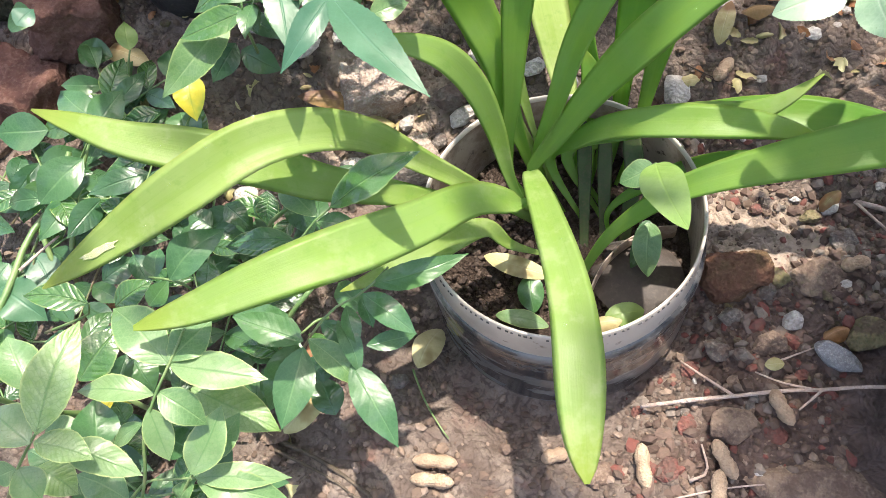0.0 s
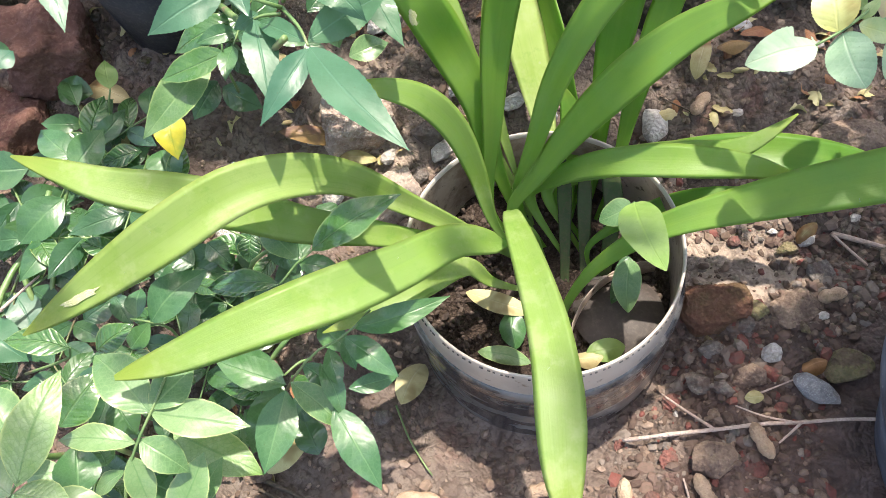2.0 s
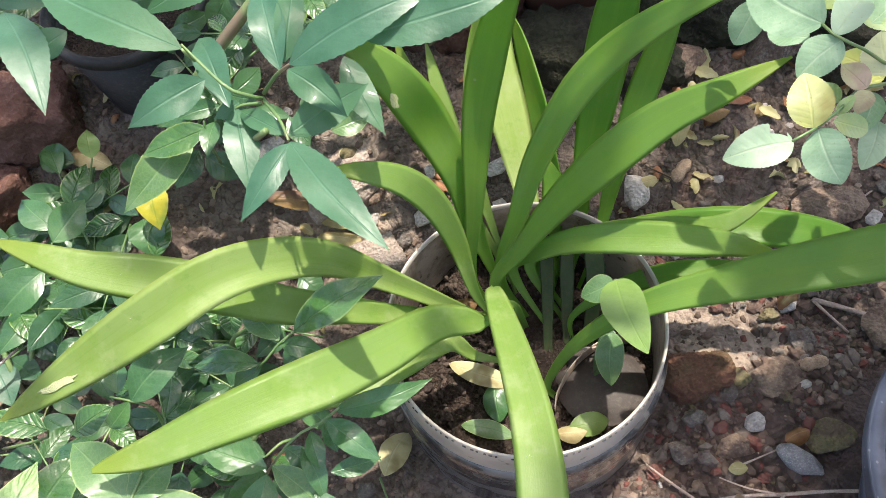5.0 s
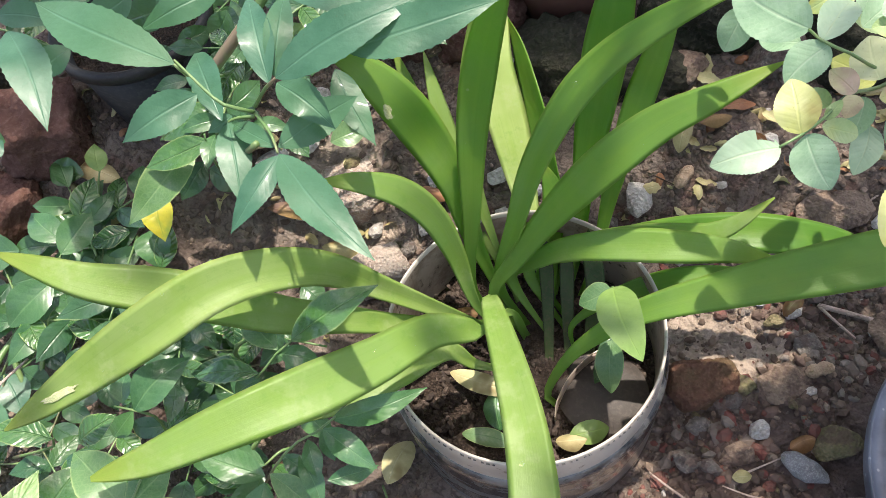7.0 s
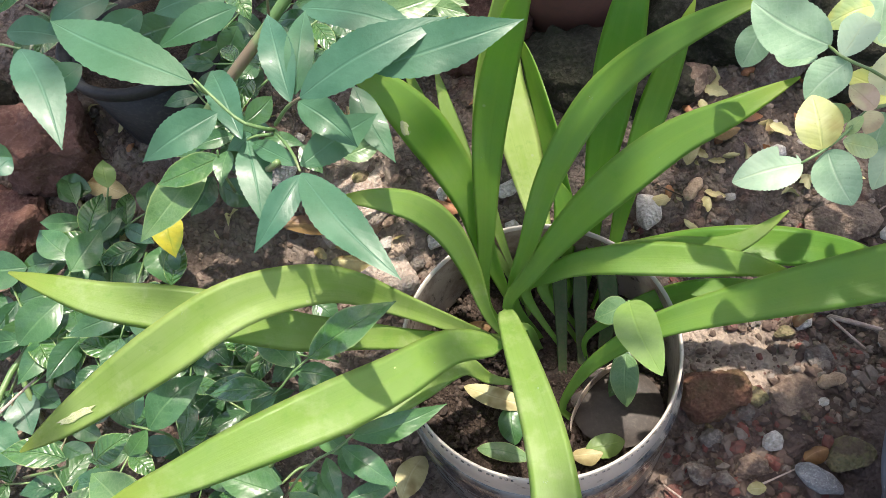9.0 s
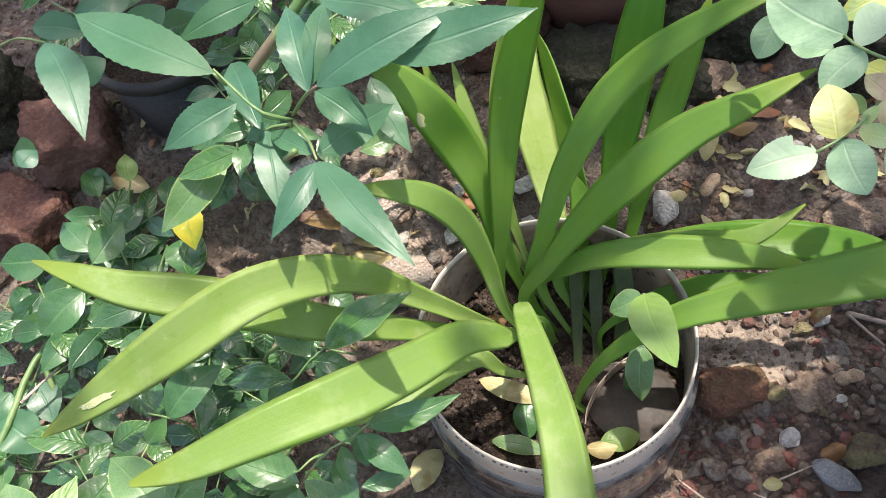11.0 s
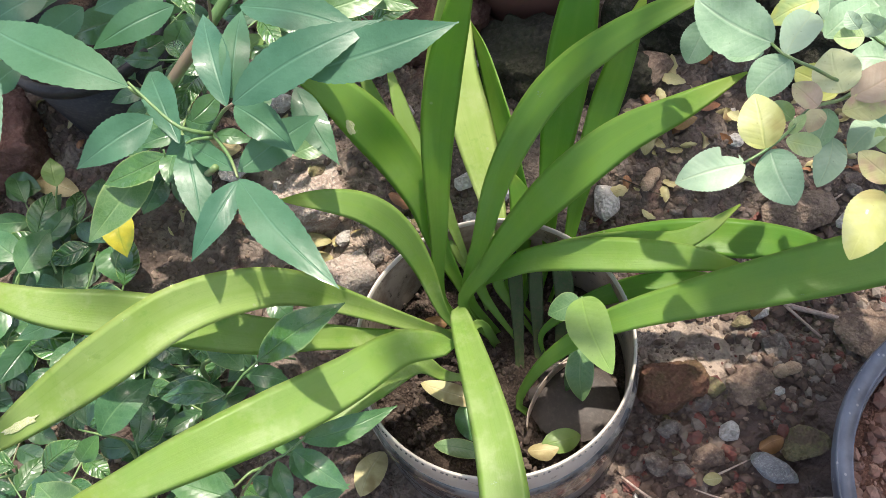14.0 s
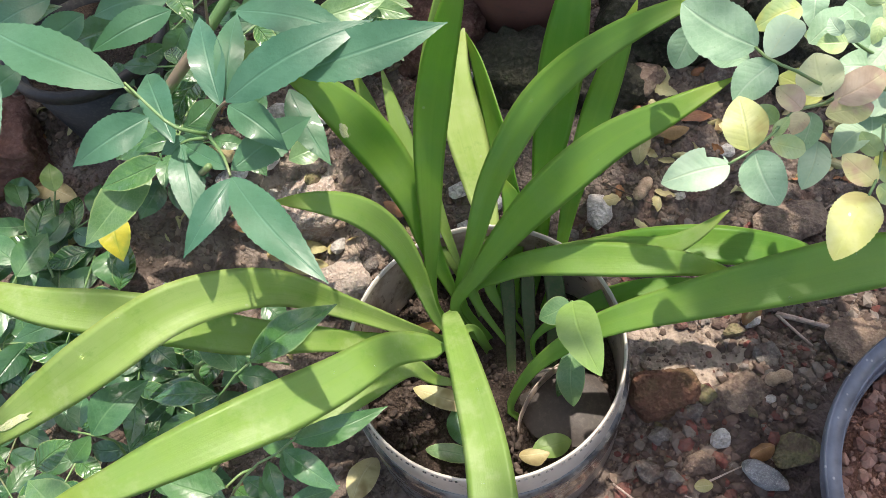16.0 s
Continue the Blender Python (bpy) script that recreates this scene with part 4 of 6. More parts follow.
shrub_leaf([(-0.192, -0.104, 0.060), (-0.194, -0.124, 0.090), (-0.199, -0.130, 0.095)], [
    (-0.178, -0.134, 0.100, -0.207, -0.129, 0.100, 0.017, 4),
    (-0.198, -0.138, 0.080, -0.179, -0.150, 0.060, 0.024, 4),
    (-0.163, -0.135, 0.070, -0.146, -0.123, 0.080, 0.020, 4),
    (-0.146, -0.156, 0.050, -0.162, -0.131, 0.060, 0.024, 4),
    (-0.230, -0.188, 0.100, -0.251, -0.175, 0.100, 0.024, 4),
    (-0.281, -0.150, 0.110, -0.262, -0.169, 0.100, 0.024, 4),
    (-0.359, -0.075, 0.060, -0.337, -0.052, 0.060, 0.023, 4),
    (-0.123, -0.094, 0.100, -0.157, -0.066, 0.090, 0.019, 0)])
shrub_leaf([(-0.372, 0.091, 0.110), (-0.367, 0.096, 0.125), (-0.363, 0.102, 0.135)], [
    (-0.363, 0.101, 0.135, -0.371, 0.123, 0.145, 0.018, 5),
    (-0.396, 0.114, 0.110, -0.431, 0.117, 0.115, 0.026, 4),
    (-0.382, 0.066, 0.110, -0.378, 0.106, 0.120, 0.024, 9),
    (-0.321, 0.067, 0.100, -0.306, 0.038, 0.090, 0.030, 0),
    (-0.338, 0.066, 0.100, -0.372, 0.049, 0.100, 0.020, 9),
    (-0.362, 0.079, 0.095, -0.369, 0.107, 0.100, 0.018, 4),
    (-0.308, 0.085, 0.130, -0.295, 0.050, 0.115, 0.026, 6),
    (-0.282, 0.127, 0.120, -0.296, 0.093, 0.110, 0.023, 4),
    (-0.275, 0.120, 0.120, -0.240, 0.109, 0.110, 0.024, 4)])
shrub_leaf([(-0.227, 0.132, 0.200), (-0.240, 0.124, 0.190), (-0.256, 0.107, 0.180)], [
    (-0.259, 0.104, 0.180, -0.298, 0.034, 0.165, 0.031, 1),
    (-0.233, 0.121, 0.200, -0.285, 0.097, 0.190, 0.025, 3),
    (-0.271, 0.139, 0.140, -0.236, 0.126, 0.130, 0.018, 4),
    (-0.447, 0.114, 0.150, -0.476, 0.119, 0.150, 0.026, 0)])
shrub_leaf([(-0.145, 0.027, 0.310), (-0.149, 0.022, 0.318), (-0.161, 0.022, 0.325), (-0.189, 0.042, 0.335)], [
    (-0.174, 0.026, 0.325, -0.211, -0.006, 0.320, 0.022, 7),
    (-0.163, 0.020, 0.310, -0.203, 0.078, 0.310, 0.019, 7)])
shrub_leaf([(-0.184, 0.040, 0.325), (-0.186, 0.038, 0.332), (-0.188, 0.039, 0.335)], [
    (-0.188, 0.039, 0.335, -0.300, 0.088, 0.340, 0.031, 7)])
shrub_leaf([(-0.143, 0.027, 0.315), (-0.128, 0.020, 0.338), (-0.112, 0.008, 0.360)], [
    (-0.128, 0.026, 0.335, -0.153, 0.082, 0.350, 0.019, 7),
    (-0.127, 0.032, 0.335, -0.128, 0.085, 0.350, 0.016, 7),
    (-0.112, 0.008, 0.360, -0.039, 0.038, 0.388, 0.0235, 7),
    (-0.124, 0.027, 0.335, -0.090, 0.006, 0.325, 0.019, 7)])
shrub_leaf([(-0.145, 0.027, 0.310), (-0.129, 0.008, 0.315), (-0.120, -0.007, 0.318)], [
    (-0.119, -0.008, 0.318, -0.056, -0.066, 0.315, 0.023, 7),
    (-0.119, -0.009, 0.318, -0.137, -0.053, 0.310, 0.016, 7),
    (-0.122, -0.001, 0.315, -0.086, 0.042, 0.310, 0.021, 7),
    (-0.126, 0.003, 0.310, -0.165, 0.028, 0.300, 0.012, 7)])
shrub_leaf([(-0.150, 0.032, 0.300), (-0.161, 0.030, 0.300), (-0.165, 0.027, 0.300)], [
    (-0.165, 0.027, 0.300, -0.146, -0.023, 0.290, 0.020, 7),
    (-0.164, 0.032, 0.300, -0.175, 0.019, 0.300, 0.010, 7)])
shrub_leaf([(-0.140, 0.050, 0.318), (-0.102, 0.027, 0.352), (-0.076, 0.018, 0.370)], [
    (-0.076, 0.018, 0.370, -0.002, 0.041, 0.382, 0.0245, 7),
    (-0.109, 0.070, 0.300, -0.080, 0.030, 0.280, 0.019, 7),
    (-0.129, 0.083, 0.300, -0.089, 0.110, 0.300, 0.020, 7)])
shrub_leaf([(-0.192, 0.131, 0.250), (-0.183, 0.139, 0.290), (-0.171, 0.136, 0.330)], [
    (-0.141, 0.104, 0.330, -0.063, 0.085, 0.330, 0.024, 7),
    (-0.189, 0.115, 0.320, -0.230, 0.079, 0.320, 0.020, 7),
    (-0.224, 0.169, 0.280, -0.277, 0.153, 0.280, 0.028, 7),
    (-0.300, 0.175, 0.260, -0.334, 0.144, 0.250, 0.024, 7),
    (-0.323, 0.180, 0.270, -0.363, 0.147, 0.270, 0.026, 7),
    (-0.328, 0.121, 0.260, -0.354, 0.100, 0.250, 0.021, 7),
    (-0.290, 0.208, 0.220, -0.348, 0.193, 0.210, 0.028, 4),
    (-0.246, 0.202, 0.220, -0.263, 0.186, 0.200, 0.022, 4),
    (-0.167, 0.167, 0.240, -0.190, 0.163, 0.220, 0.016, 5),
    (-0.125, 0.169, 0.260, -0.073, 0.196, 0.260, 0.023, 1),
    (-0.103, 0.206, 0.240, -0.060, 0.195, 0.240, 0.016, 1)])
shrub_leaf([(-0.448, 0.148, 0.240), (-0.388, 0.121, 0.280), (-0.353, 0.107, 0.290)], [
    (-0.353, 0.107, 0.290, -0.300, 0.035, 0.280, 0.030, 7),
    (-0.384, 0.150, 0.240, -0.377, 0.128, 0.220, 0.027, 3),
    (-0.402, 0.153, 0.260, -0.348, 0.147, 0.260, 0.022, 7),
    (-0.411, 0.065, 0.200, -0.404, 0.082, 0.200, 0.018, 7)])
shrub_leaf([(-0.243, 0.093, 0.150), (-0.238, 0.086, 0.190), (-0.234, 0.087, 0.210)], [
    (-0.235, 0.089, 0.200, -0.284, 0.069, 0.190, 0.023, 3),
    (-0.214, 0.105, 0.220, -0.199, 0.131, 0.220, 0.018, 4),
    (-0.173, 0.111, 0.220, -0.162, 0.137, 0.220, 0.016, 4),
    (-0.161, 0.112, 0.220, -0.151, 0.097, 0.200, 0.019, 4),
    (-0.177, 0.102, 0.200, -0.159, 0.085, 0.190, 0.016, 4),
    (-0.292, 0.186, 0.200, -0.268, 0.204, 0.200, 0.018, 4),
    (-0.150, 0.107, 0.180, -0.123, 0.123, 0.180, 0.020, 1)])
shrub_leaf([(-0.163, 0.272, 0.220), (-0.139, 0.238, 0.235), (-0.124, 0.223, 0.240)], [
    (-0.124, 0.223, 0.240, -0.061, 0.205, 0.240, 0.023, 2),
    (-0.134, 0.235, 0.235, -0.159, 0.219, 0.230, 0.019, 2),
    (-0.146, 0.244, 0.230, -0.123, 0.272, 0.230, 0.019, 1)])
# -- leaves of the rose bush
rose_leaf([(0.229, 0.099, 0.270), (0.195, 0.078, 0.300), (0.174, 0.070, 0.320), (0.160, 0.073, 0.325), (0.153, 0.082, 0.325)], [
    (0.154, 0.082, 0.325, 0.115, 0.110, 0.330, 0.031, 0),
    (0.159, 0.074, 0.325, 0.178, 0.107, 0.325, 0.019, 1),
    (0.163, 0.074, 0.322, 0.143, 0.058, 0.310, 0.021, 0),
    (0.125, 0.109, 0.315, 0.116, 0.099, 0.290, 0.019, 0),
    (0.183, 0.123, 0.315, 0.158, 0.112, 0.310, 0.017, 3),
    (0.160, 0.112, 0.285, 0.139, 0.126, 0.275, 0.015, 0)])
rose_leaf([(0.213, 0.092, 0.285), (0.196, 0.071, 0.295), (0.181, 0.062, 0.300), (0.173, 0.056, 0.300), (0.164, 0.043, 0.302), (0.152, 0.031, 0.302), (0.140, 0.023, 0.300)], [
    (0.141, 0.023, 0.300, 0.107, 0.013, 0.296, 0.022, 1),
    (0.151, 0.031, 0.302, 0.144, 0.054, 0.318, 0.023, 2),
    (0.154, 0.032, 0.300, 0.166, 0.005, 0.290, 0.024, 0),
    (0.163, 0.040, 0.298, 0.185, 0.043, 0.288, 0.013, 3),
    (0.165, 0.044, 0.298, 0.172, 0.052, 0.305, 0.007, 3),
    (0.170, 0.060, 0.290, 0.161, 0.071, 0.292, 0.011, 3),
    (0.179, 0.057, 0.305, 0.166, 0.068, 0.310, 0.014, 4),
    (0.180, 0.055, 0.305, 0.174, 0.044, 0.300, 0.011, 4),
    (0.194, 0.071, 0.300, 0.186, 0.088, 0.315, 0.025, 5),
    (0.198, 0.068, 0.300, 0.225, 0.085, 0.305, 0.020, 4),
    (0.193, 0.060, 0.298, 0.222, 0.072, 0.292, 0.016, 6),
    (0.197, 0.082, 0.285, 0.174, 0.095, 0.290, 0.020, 3),
    (0.191, 0.072, 0.285, 0.184, 0.051, 0.275, 0.015, 0),
    (0.195, 0.060, 0.275, 0.187, 0.034, 0.265, 0.017, 1)])
rose_leaf([(0.258, 0.074, 0.240), (0.242, 0.090, 0.255), (0.236, 0.073, 0.260), (0.227, 0.044, 0.268), (0.219, 0.027, 0.270)], [
    (0.219, 0.028, 0.270, 0.200, -0.008, 0.262, 0.026, 2),
    (0.225, 0.037, 0.268, 0.207, 0.050, 0.276, 0.016, 6),
    (0.233, 0.062, 0.262, 0.221, 0.071, 0.270, 0.012, 3),
    (0.226, 0.036, 0.268, 0.235, 0.029, 0.260, 0.013, 3),
    (0.227, 0.080, 0.262, 0.208, 0.061, 0.262, 0.019, 1),
    (0.243, 0.049, 0.250, 0.258, 0.066, 0.250, 0.017, 3)])
rose_leaf([(0.249, 0.124, 0.270), (0.225, 0.114, 0.290), (0.212, 0.115, 0.300), (0.205, 0.121, 0.305)], [
    (0.191, 0.115, 0.295, 0.215, 0.134, 0.305, 0.018, 0),
    (0.208, 0.106, 0.305, 0.192, 0.105, 0.305, 0.013, 3),
    (0.204, 0.107, 0.310, 0.197, 0.115, 0.315, 0.009, 1),
    (0.220, 0.114, 0.300, 0.208, 0.119, 0.308, 0.013, 1),
    (0.238, 0.123, 0.290, 0.226, 0.108, 0.285, 0.016, 1),
    (0.202, 0.166, 0.290, 0.199, 0.143, 0.280, 0.016, 0),
    (0.231, 0.131, 0.300, 0.227, 0.118, 0.292, 0.009, 3),
    (0.226, 0.140, 0.300, 0.230, 0.146, 0.310, 0.012, 3),
    (0.247, 0.141, 0.290, 0.255, 0.163, 0.290, 0.018, 0),
    (0.244, 0.099, 0.270, 0.250, 0.108, 0.280, 0.017, 0)])

back_rng = random.Random(41)
for _ in range(7):  # older leaves inside the bush
    x, y, z = back_rng.uniform(0.25, 0.32), back_rng.uniform(0.10, 0.20), back_rng.uniform(0.20, 0.27)
    az = back_rng.uniform(0, math.tau)
    d, e = np.array((math.cos(az), math.sin(az), 0.1)), np.array((-math.sin(az), math.cos(az), 0.0))
    b = np.array((x, y, z))
    tips = [(b + d * 0.012, b + d * 0.044)] + [(b + d * k, b + d * (k + 0.010) + e * q * 0.030) for k in (-0.004, -0.026) for q in (1, -1)]
    rose_leaf([tuple(b - d * 0.05), tuple(b - d * 0.01), tuple(b + d * 0.012)], [(*p, *q, 0.024, back_rng.choice((0, 0, 3, 1))) for p, q in tips])

# canes of the shrub, from the soil up to the leaf clusters
for pts, r0, r1 in (
    ([on_ground(-0.345, 0.13, -0.01), (-0.30, 0.12, 0.14), (-0.25, 0.13, 0.21), (-0.19, 0.16, 0.27), (-0.13, 0.22, 0.33)], 0.0060, 0.0036),
    ([(-0.25, 0.13, 0.205), (-0.20, 0.07, 0.25), (-0.15, 0.01, 0.295), (-0.137, 0.003, 0.312)], 0.0026, 0.0020),
    ([(-0.66, 0.262, 0.18), (-0.528, 0.255, 0.20), (-0.451, 0.25, 0.21), (-0.386, 0.248, 0.222), (-0.30, 0.27, 0.235)], 0.0058, 0.0040),
    ([on_ground(-0.45, -0.21, -0.01), (-0.434, -0.152, 0.060), (-0.426, -0.089, 0.075), (-0.424, -0.054, 0.080), (-0.417, -0.021, 0.080), (-0.405, 0.02, 0.10)], 0.0034, 0.0024),
    ([on_ground(-0.395, -0.095, -0.01), (-0.406, -0.070, 0.050), (-0.421, -0.040, 0.078)], 0.0030, 0.0022),
    ([on_ground(-0.40, -0.085, -0.01), (-0.400, -0.061, 0.045), (-0.401, -0.018, 0.070), (-0.385, 0.03, 0.11)], 0.0026, 0.0016),
    ([on_ground(-0.20, -0.11, -0.01), (-0.19, -0.13, 0.06), (-0.175, -0.12, 0.12), (-0.15, -0.10, 0.15)], 0.0030, 0.0016),
    ([on_ground(-0.26, -0.15, -0.01), (-0.255, -0.18, 0.08), (-0.25, -0.19, 0.15)], 0.0030, 0.0016),
    ([on_ground(-0.34, -0.16, -0.01), (-0.345, -0.19, 0.08), (-0.335, -0.205, 0.18)], 0.0030, 0.0016),
    ([on_ground(-0.24, -0.02, -0.01), (-0.22, -0.03, 0.09), (-0.18, -0.045, 0.155)], 0.0026, 0.0014),
):
    part("cane", tube(pts, r0, r1, 8, rng=rng, knots=0.12), M_STEM, shrub)
for pts, r0, r1 in (
    ([on_ground(0.44, 0.12, -0.01), (0.42, 0.11, 0.14), (0.34, 0.10, 0.24), (0.25, 0.085, 0.285), (0.215, 0.08, 0.30)], 0.0040, 0.0016),
    ([(0.34, 0.10, 0.24), (0.32, 0.04, 0.25), (0.29, 0.0, 0.262)], 0.0022, 0.0012),
):
    part("cane", tube(pts, r0, r1, 8), M_STEM, rose)

# lower leaves of the shrub, mostly in the darker copy that carries its shade
under_rng = random.Random(17)


def low_leaf(x, y, z, az, size):
    d, s = np.array((math.cos(az), math.sin(az), 0.15)), np.array((-math.sin(az), math.cos(az), 0.0))
    b = np.array((x, y, z))
    rows = []
    for k, (along, aside, turn) in enumerate(((1.0, 0, 0), (0.62, 1, 1), (0.58, -1, -1), (0.2, 1, 1), (0.16, -1, -1))):
        f = b + d * size * along * 1.3
        t = f + unit(d * (1 if k == 0 else 0.45) + s * turn) * size * under_rng.uniform(0.8, 1.1) + np.array((0, 0, under_rng.uniform(-0.012, 0.006)))
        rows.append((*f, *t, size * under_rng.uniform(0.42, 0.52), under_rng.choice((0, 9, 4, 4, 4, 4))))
    compound(shrub, SHRUB, [tuple(b - d * size * 0.6), tuple(b), tuple(b + d * size * 1.3)], rows, 0.44, 0.012, 0.0011)


for k in range(74):
    if k >= 66:
        x, y = under_rng.uniform(-0.46, -0.315), under_rng.uniform(-0.02, 0.085)
        z = float(ground_height(x, y)) + under_rng.uniform(0.012, 0.045)
    elif k < 36:
        x, y = under_rng.uniform(-0.50, -0.17), under_rng.uniform(-0.27, 0.02)
        z = float(ground_height(x, y)) + under_rng.uniform(0.015, 0.055)
        if x > -0.22 and y < -0.12:
            continue
    else:
        x, y = under_rng.uniform(-0.50, -0.10), under_rng.uniform(0.20, 0.42)
        z = float(ground_height(x, y)) + under_rng.uniform(0.04, 0.16)
    low_leaf(x, y, z, under_rng.uniform(0, math.tau), under_rng.uniform(0.032, 0.046))

for k in range(9):
    s = k / 8
    az = 2.4 * k
    low_leaf(-0.27 + 0.14 * s + 0.012 * math.cos(az), 0.125 + 0.08 * s + 0.012 * math.sin(az), 0.17 + 0.10 * s, az, 0.030)


def scar(leaf, at, normal, along, long, wide, seed):
    """A dry torn patch lying on a strap leaf."""
    r = random.Random(seed)
    nrm, t = unit(np.array(normal)), np.array(along)
    t = unit(t - nrm * np.dot(t, nrm))
    s, c = np.cross(nrm, t), np.array(at) + nrm * 0.0009
    ring = [c + (t * long * math.cos(g) + s * wide * math.sin(g)) * r.uniform(0.65, 1.1) for g in (math.tau * k / 18 for k in range(18))]
    part("scar", ([tuple(c + nrm * 0.0003)] + [tuple(p) for p in ring], [(0, 1 + k, 1 + (k + 1) % 18) for k in range(18)], [(0.5, 0.5)] + [(0.3, 0.4)] * 18), M_SCAR, leaf, "pale dry scar")


scar(scarred, (-0.0866, 0.0762, 0.2554), (0.723, -0.640, 0.259), (0.0025, -0.0012, -0.0099), 0.0065, 0.0032, 2)
scar(worn, (-0.2690, -0.1160, 0.2060), (-0.126, -0.493, 0.861), (-0.0326, -0.0123, -0.0121), 0.016, 0.0030, 3)
settle(lily), settle(shrub), settle(rose)

# ---- small plant with a heart-shaped leaf, growing in the same pot ----

seedling = thing("seedling", "small broad-leaved seedling with one yellow-green drooping leaf, growing in the bottle", "seedling", (0.062, 0.02, 0.046))
part("stem", tube([(0.062, 0.02, 0.04), (0.060, 0.022, 0.10), (0.061, 0.020, 0.140), (0.0637, 0.018, 0.146)], 0.0016, 0.0010, 6), M_STEM, seedling)
for b, t, w, m, arch in (
    ((0.0637, 0.018, 0.146), (0.082, -0.046, 0.176), 0.0290, SHRUB[5], 0.05),
    ((0.0625, 0.018, 0.143), (0.041, 0.012, 0.128), 0.019, SHRUB[1], 0.02),
    ((0.066, 0.004, 0.090), (0.068, -0.030, 0.070), 0.021, SHRUB[1], 0.10),
    ((0.066, 0.012, 0.080), (0.056, -0.020, 0.062), 0.016, SHRUB[4], 0.10),
):
    b, t = np.array(b), np.array(t)
    part("leaf", leaf_sheet(b, t, w, facing((b + t) / 2, rng, 0.1), rng, 0.40, arch, 0.14, 0.0, tip_power=0.80), m, seedling)
settle(seedling)

# ---- water drops on the strap leaves ----


def drop_material():
    n = Nodes("water")
    n.bsdf.inputs["Transmission Weight"].default_value, n.bsdf.inputs["IOR"].default_value = 1.0, 1.33
    return n.done((1.0, 1.0, 1.0), 0.02)


M_WATER = drop_material()


def water_drop(leaf, along, column, r):
    """A drop on a strap leaf: a share of its length and one of its seven lengthwise lines."""
    i = 12 * round(along * 44) + column
    me = leaf.data
    normal = sum((p.normal for p in me.polygons if i in p.vertices), Vector())
    bm = bmesh.new()
    bmesh.ops.create_uvsphere(bm, u_segments=14, v_segments=9, radius=r)
    for v in bm.verts:
        v.co.z *= 0.55 if v.co.z > 0 else 0.3
    ob = tagged(part("water_drop", bm, M_WATER), "clear round water drop resting on a strap leaf", "water drop", "water drops")
    ob.visible_shadow = False
    ob.matrix_world = Matrix.Translation(me.vertices[i].co) @ normal.normalized().to_track_quat("Z", "Y").to_matrix().to_4x4()


STRAPS = [ob for ob in lily.children if ob.name.startswith("leaf")]
for leaf_no, along, column, r in ((11, 0.62, 2, 0.0032), (0, 0.72, 4, 0.0020), (0, 0.55, 2, 0.0010), (1, 0.52, 4, 0.0015), (1, 0.45, 2, 0.0011), (1, 0.63, 1, 0.0010),
                                  (2, 0.66, 5, 0.0016), (2, 0.72, 4, 0.0018), (2, 0.58, 6, 0.0013), (2, 0.80, 2, 0.0012), (2, 0.35, 4, 0.0012), (3, 0.78, 3, 0.0010),
                                  (5, 0.60, 5, 0.0012), (5, 0.70, 2, 0.0011), (10, 0.70, 4, 0.0010), (12, 0.55, 2, 0.0011)):
    water_drop(STRAPS[leaf_no], along, column, r)

# ---- fallen leaves ----


def fallen_leaf(b, t, w, m, label, lift=0.004, curl=0.8, name="fallen_leaf"):
    b3 = np.array(on_ground(*b, lift) if len(b) == 2 else b)
    t3 = np.array(on_ground(*t, lift + 0.003) if len(t) == 2 else t)
    d = leaf_sheet(b3, t3, w, unit(np.array((rng.uniform(-.25, .25), rng.uniform(-.35, .1), 1.0))), rng, 0.5, 0.12, 0.1, 0.01, n=14, curl=curl, tip_power=0.70)
    return tagged(part(name, d, m), label, "leaf", "fallen leaves")


fallen_leaf((-0.102, -0.097), (-0.090, -0.055), 0.024, DEAD[2], "straw-yellow dead leaf with dark blotches lying on the soil", lift=0.008)
fallen_leaf((-0.157, -0.138, 0.05), (-0.185, -0.172, 0.045), 0.022, DEAD[2], "pale yellow fallen leaf caught below the shrub")
fallen_leaf((-0.335, -0.175), (-0.318, -0.135), 0.030, SHRUB[6], "orange-yellow fallen leaf below the shrub", lift=0.03)
fallen_leaf((-0.185, -0.098), (-0.165, -0.112), 0.018, DEAD[1], "rusty orange dead leaf below the shrub", lift=0.03)
fallen_leaf((-0.245, 0.125), (-0.185, 0.135), 0.018, DEAD[1], "curled orange dead leaf on the bank", lift=0.01)
fallen_leaf((-0.195, 0.118), (-0.160, 0.125), 0.014, DEAD[2], "small straw-coloured dead leaf on the bank", lift=0.008)
fallen_leaf((-0.275, 0.165), (-0.235, 0.175), 0.024, DEAD[0], "tan dead leaf lying among the shrub's canes", lift=0.01)
fallen_leaf((-0.42, 0.13), (-0.37, 0.12), 0.022, DEAD[0], "tan dead leaf beside the broken bricks", lift=0.01)
fallen_leaf((-0.395, 0.095), (-0.365, 0.085), 0.020, DEAD[0], "crumpled tan dead leaf beside the broken bricks", lift=0.008)
fallen_leaf((0.130, 0.215), (0.158, 0.226), 0.013, DEAD[1], "curled rusty dead leaf on the bank", lift=0.010, curl=3.0)
fallen_leaf((0.115, 0.195), (0.122, 0.225), 0.016, DEAD[0], "curled tan dead leaf on the bank", lift=0.008)
fallen_leaf((0.150, 0.235), (0.180, 0.248), 0.012, DEAD[1], "dark rusty dead leaf on the bank", lift=0.008)
fallen_leaf((0.206, -0.036), (0.224, -0.026), 0.014, DEAD[1], "curled brown dead leaf beside a grey stone", lift=0.006, curl=3.0)
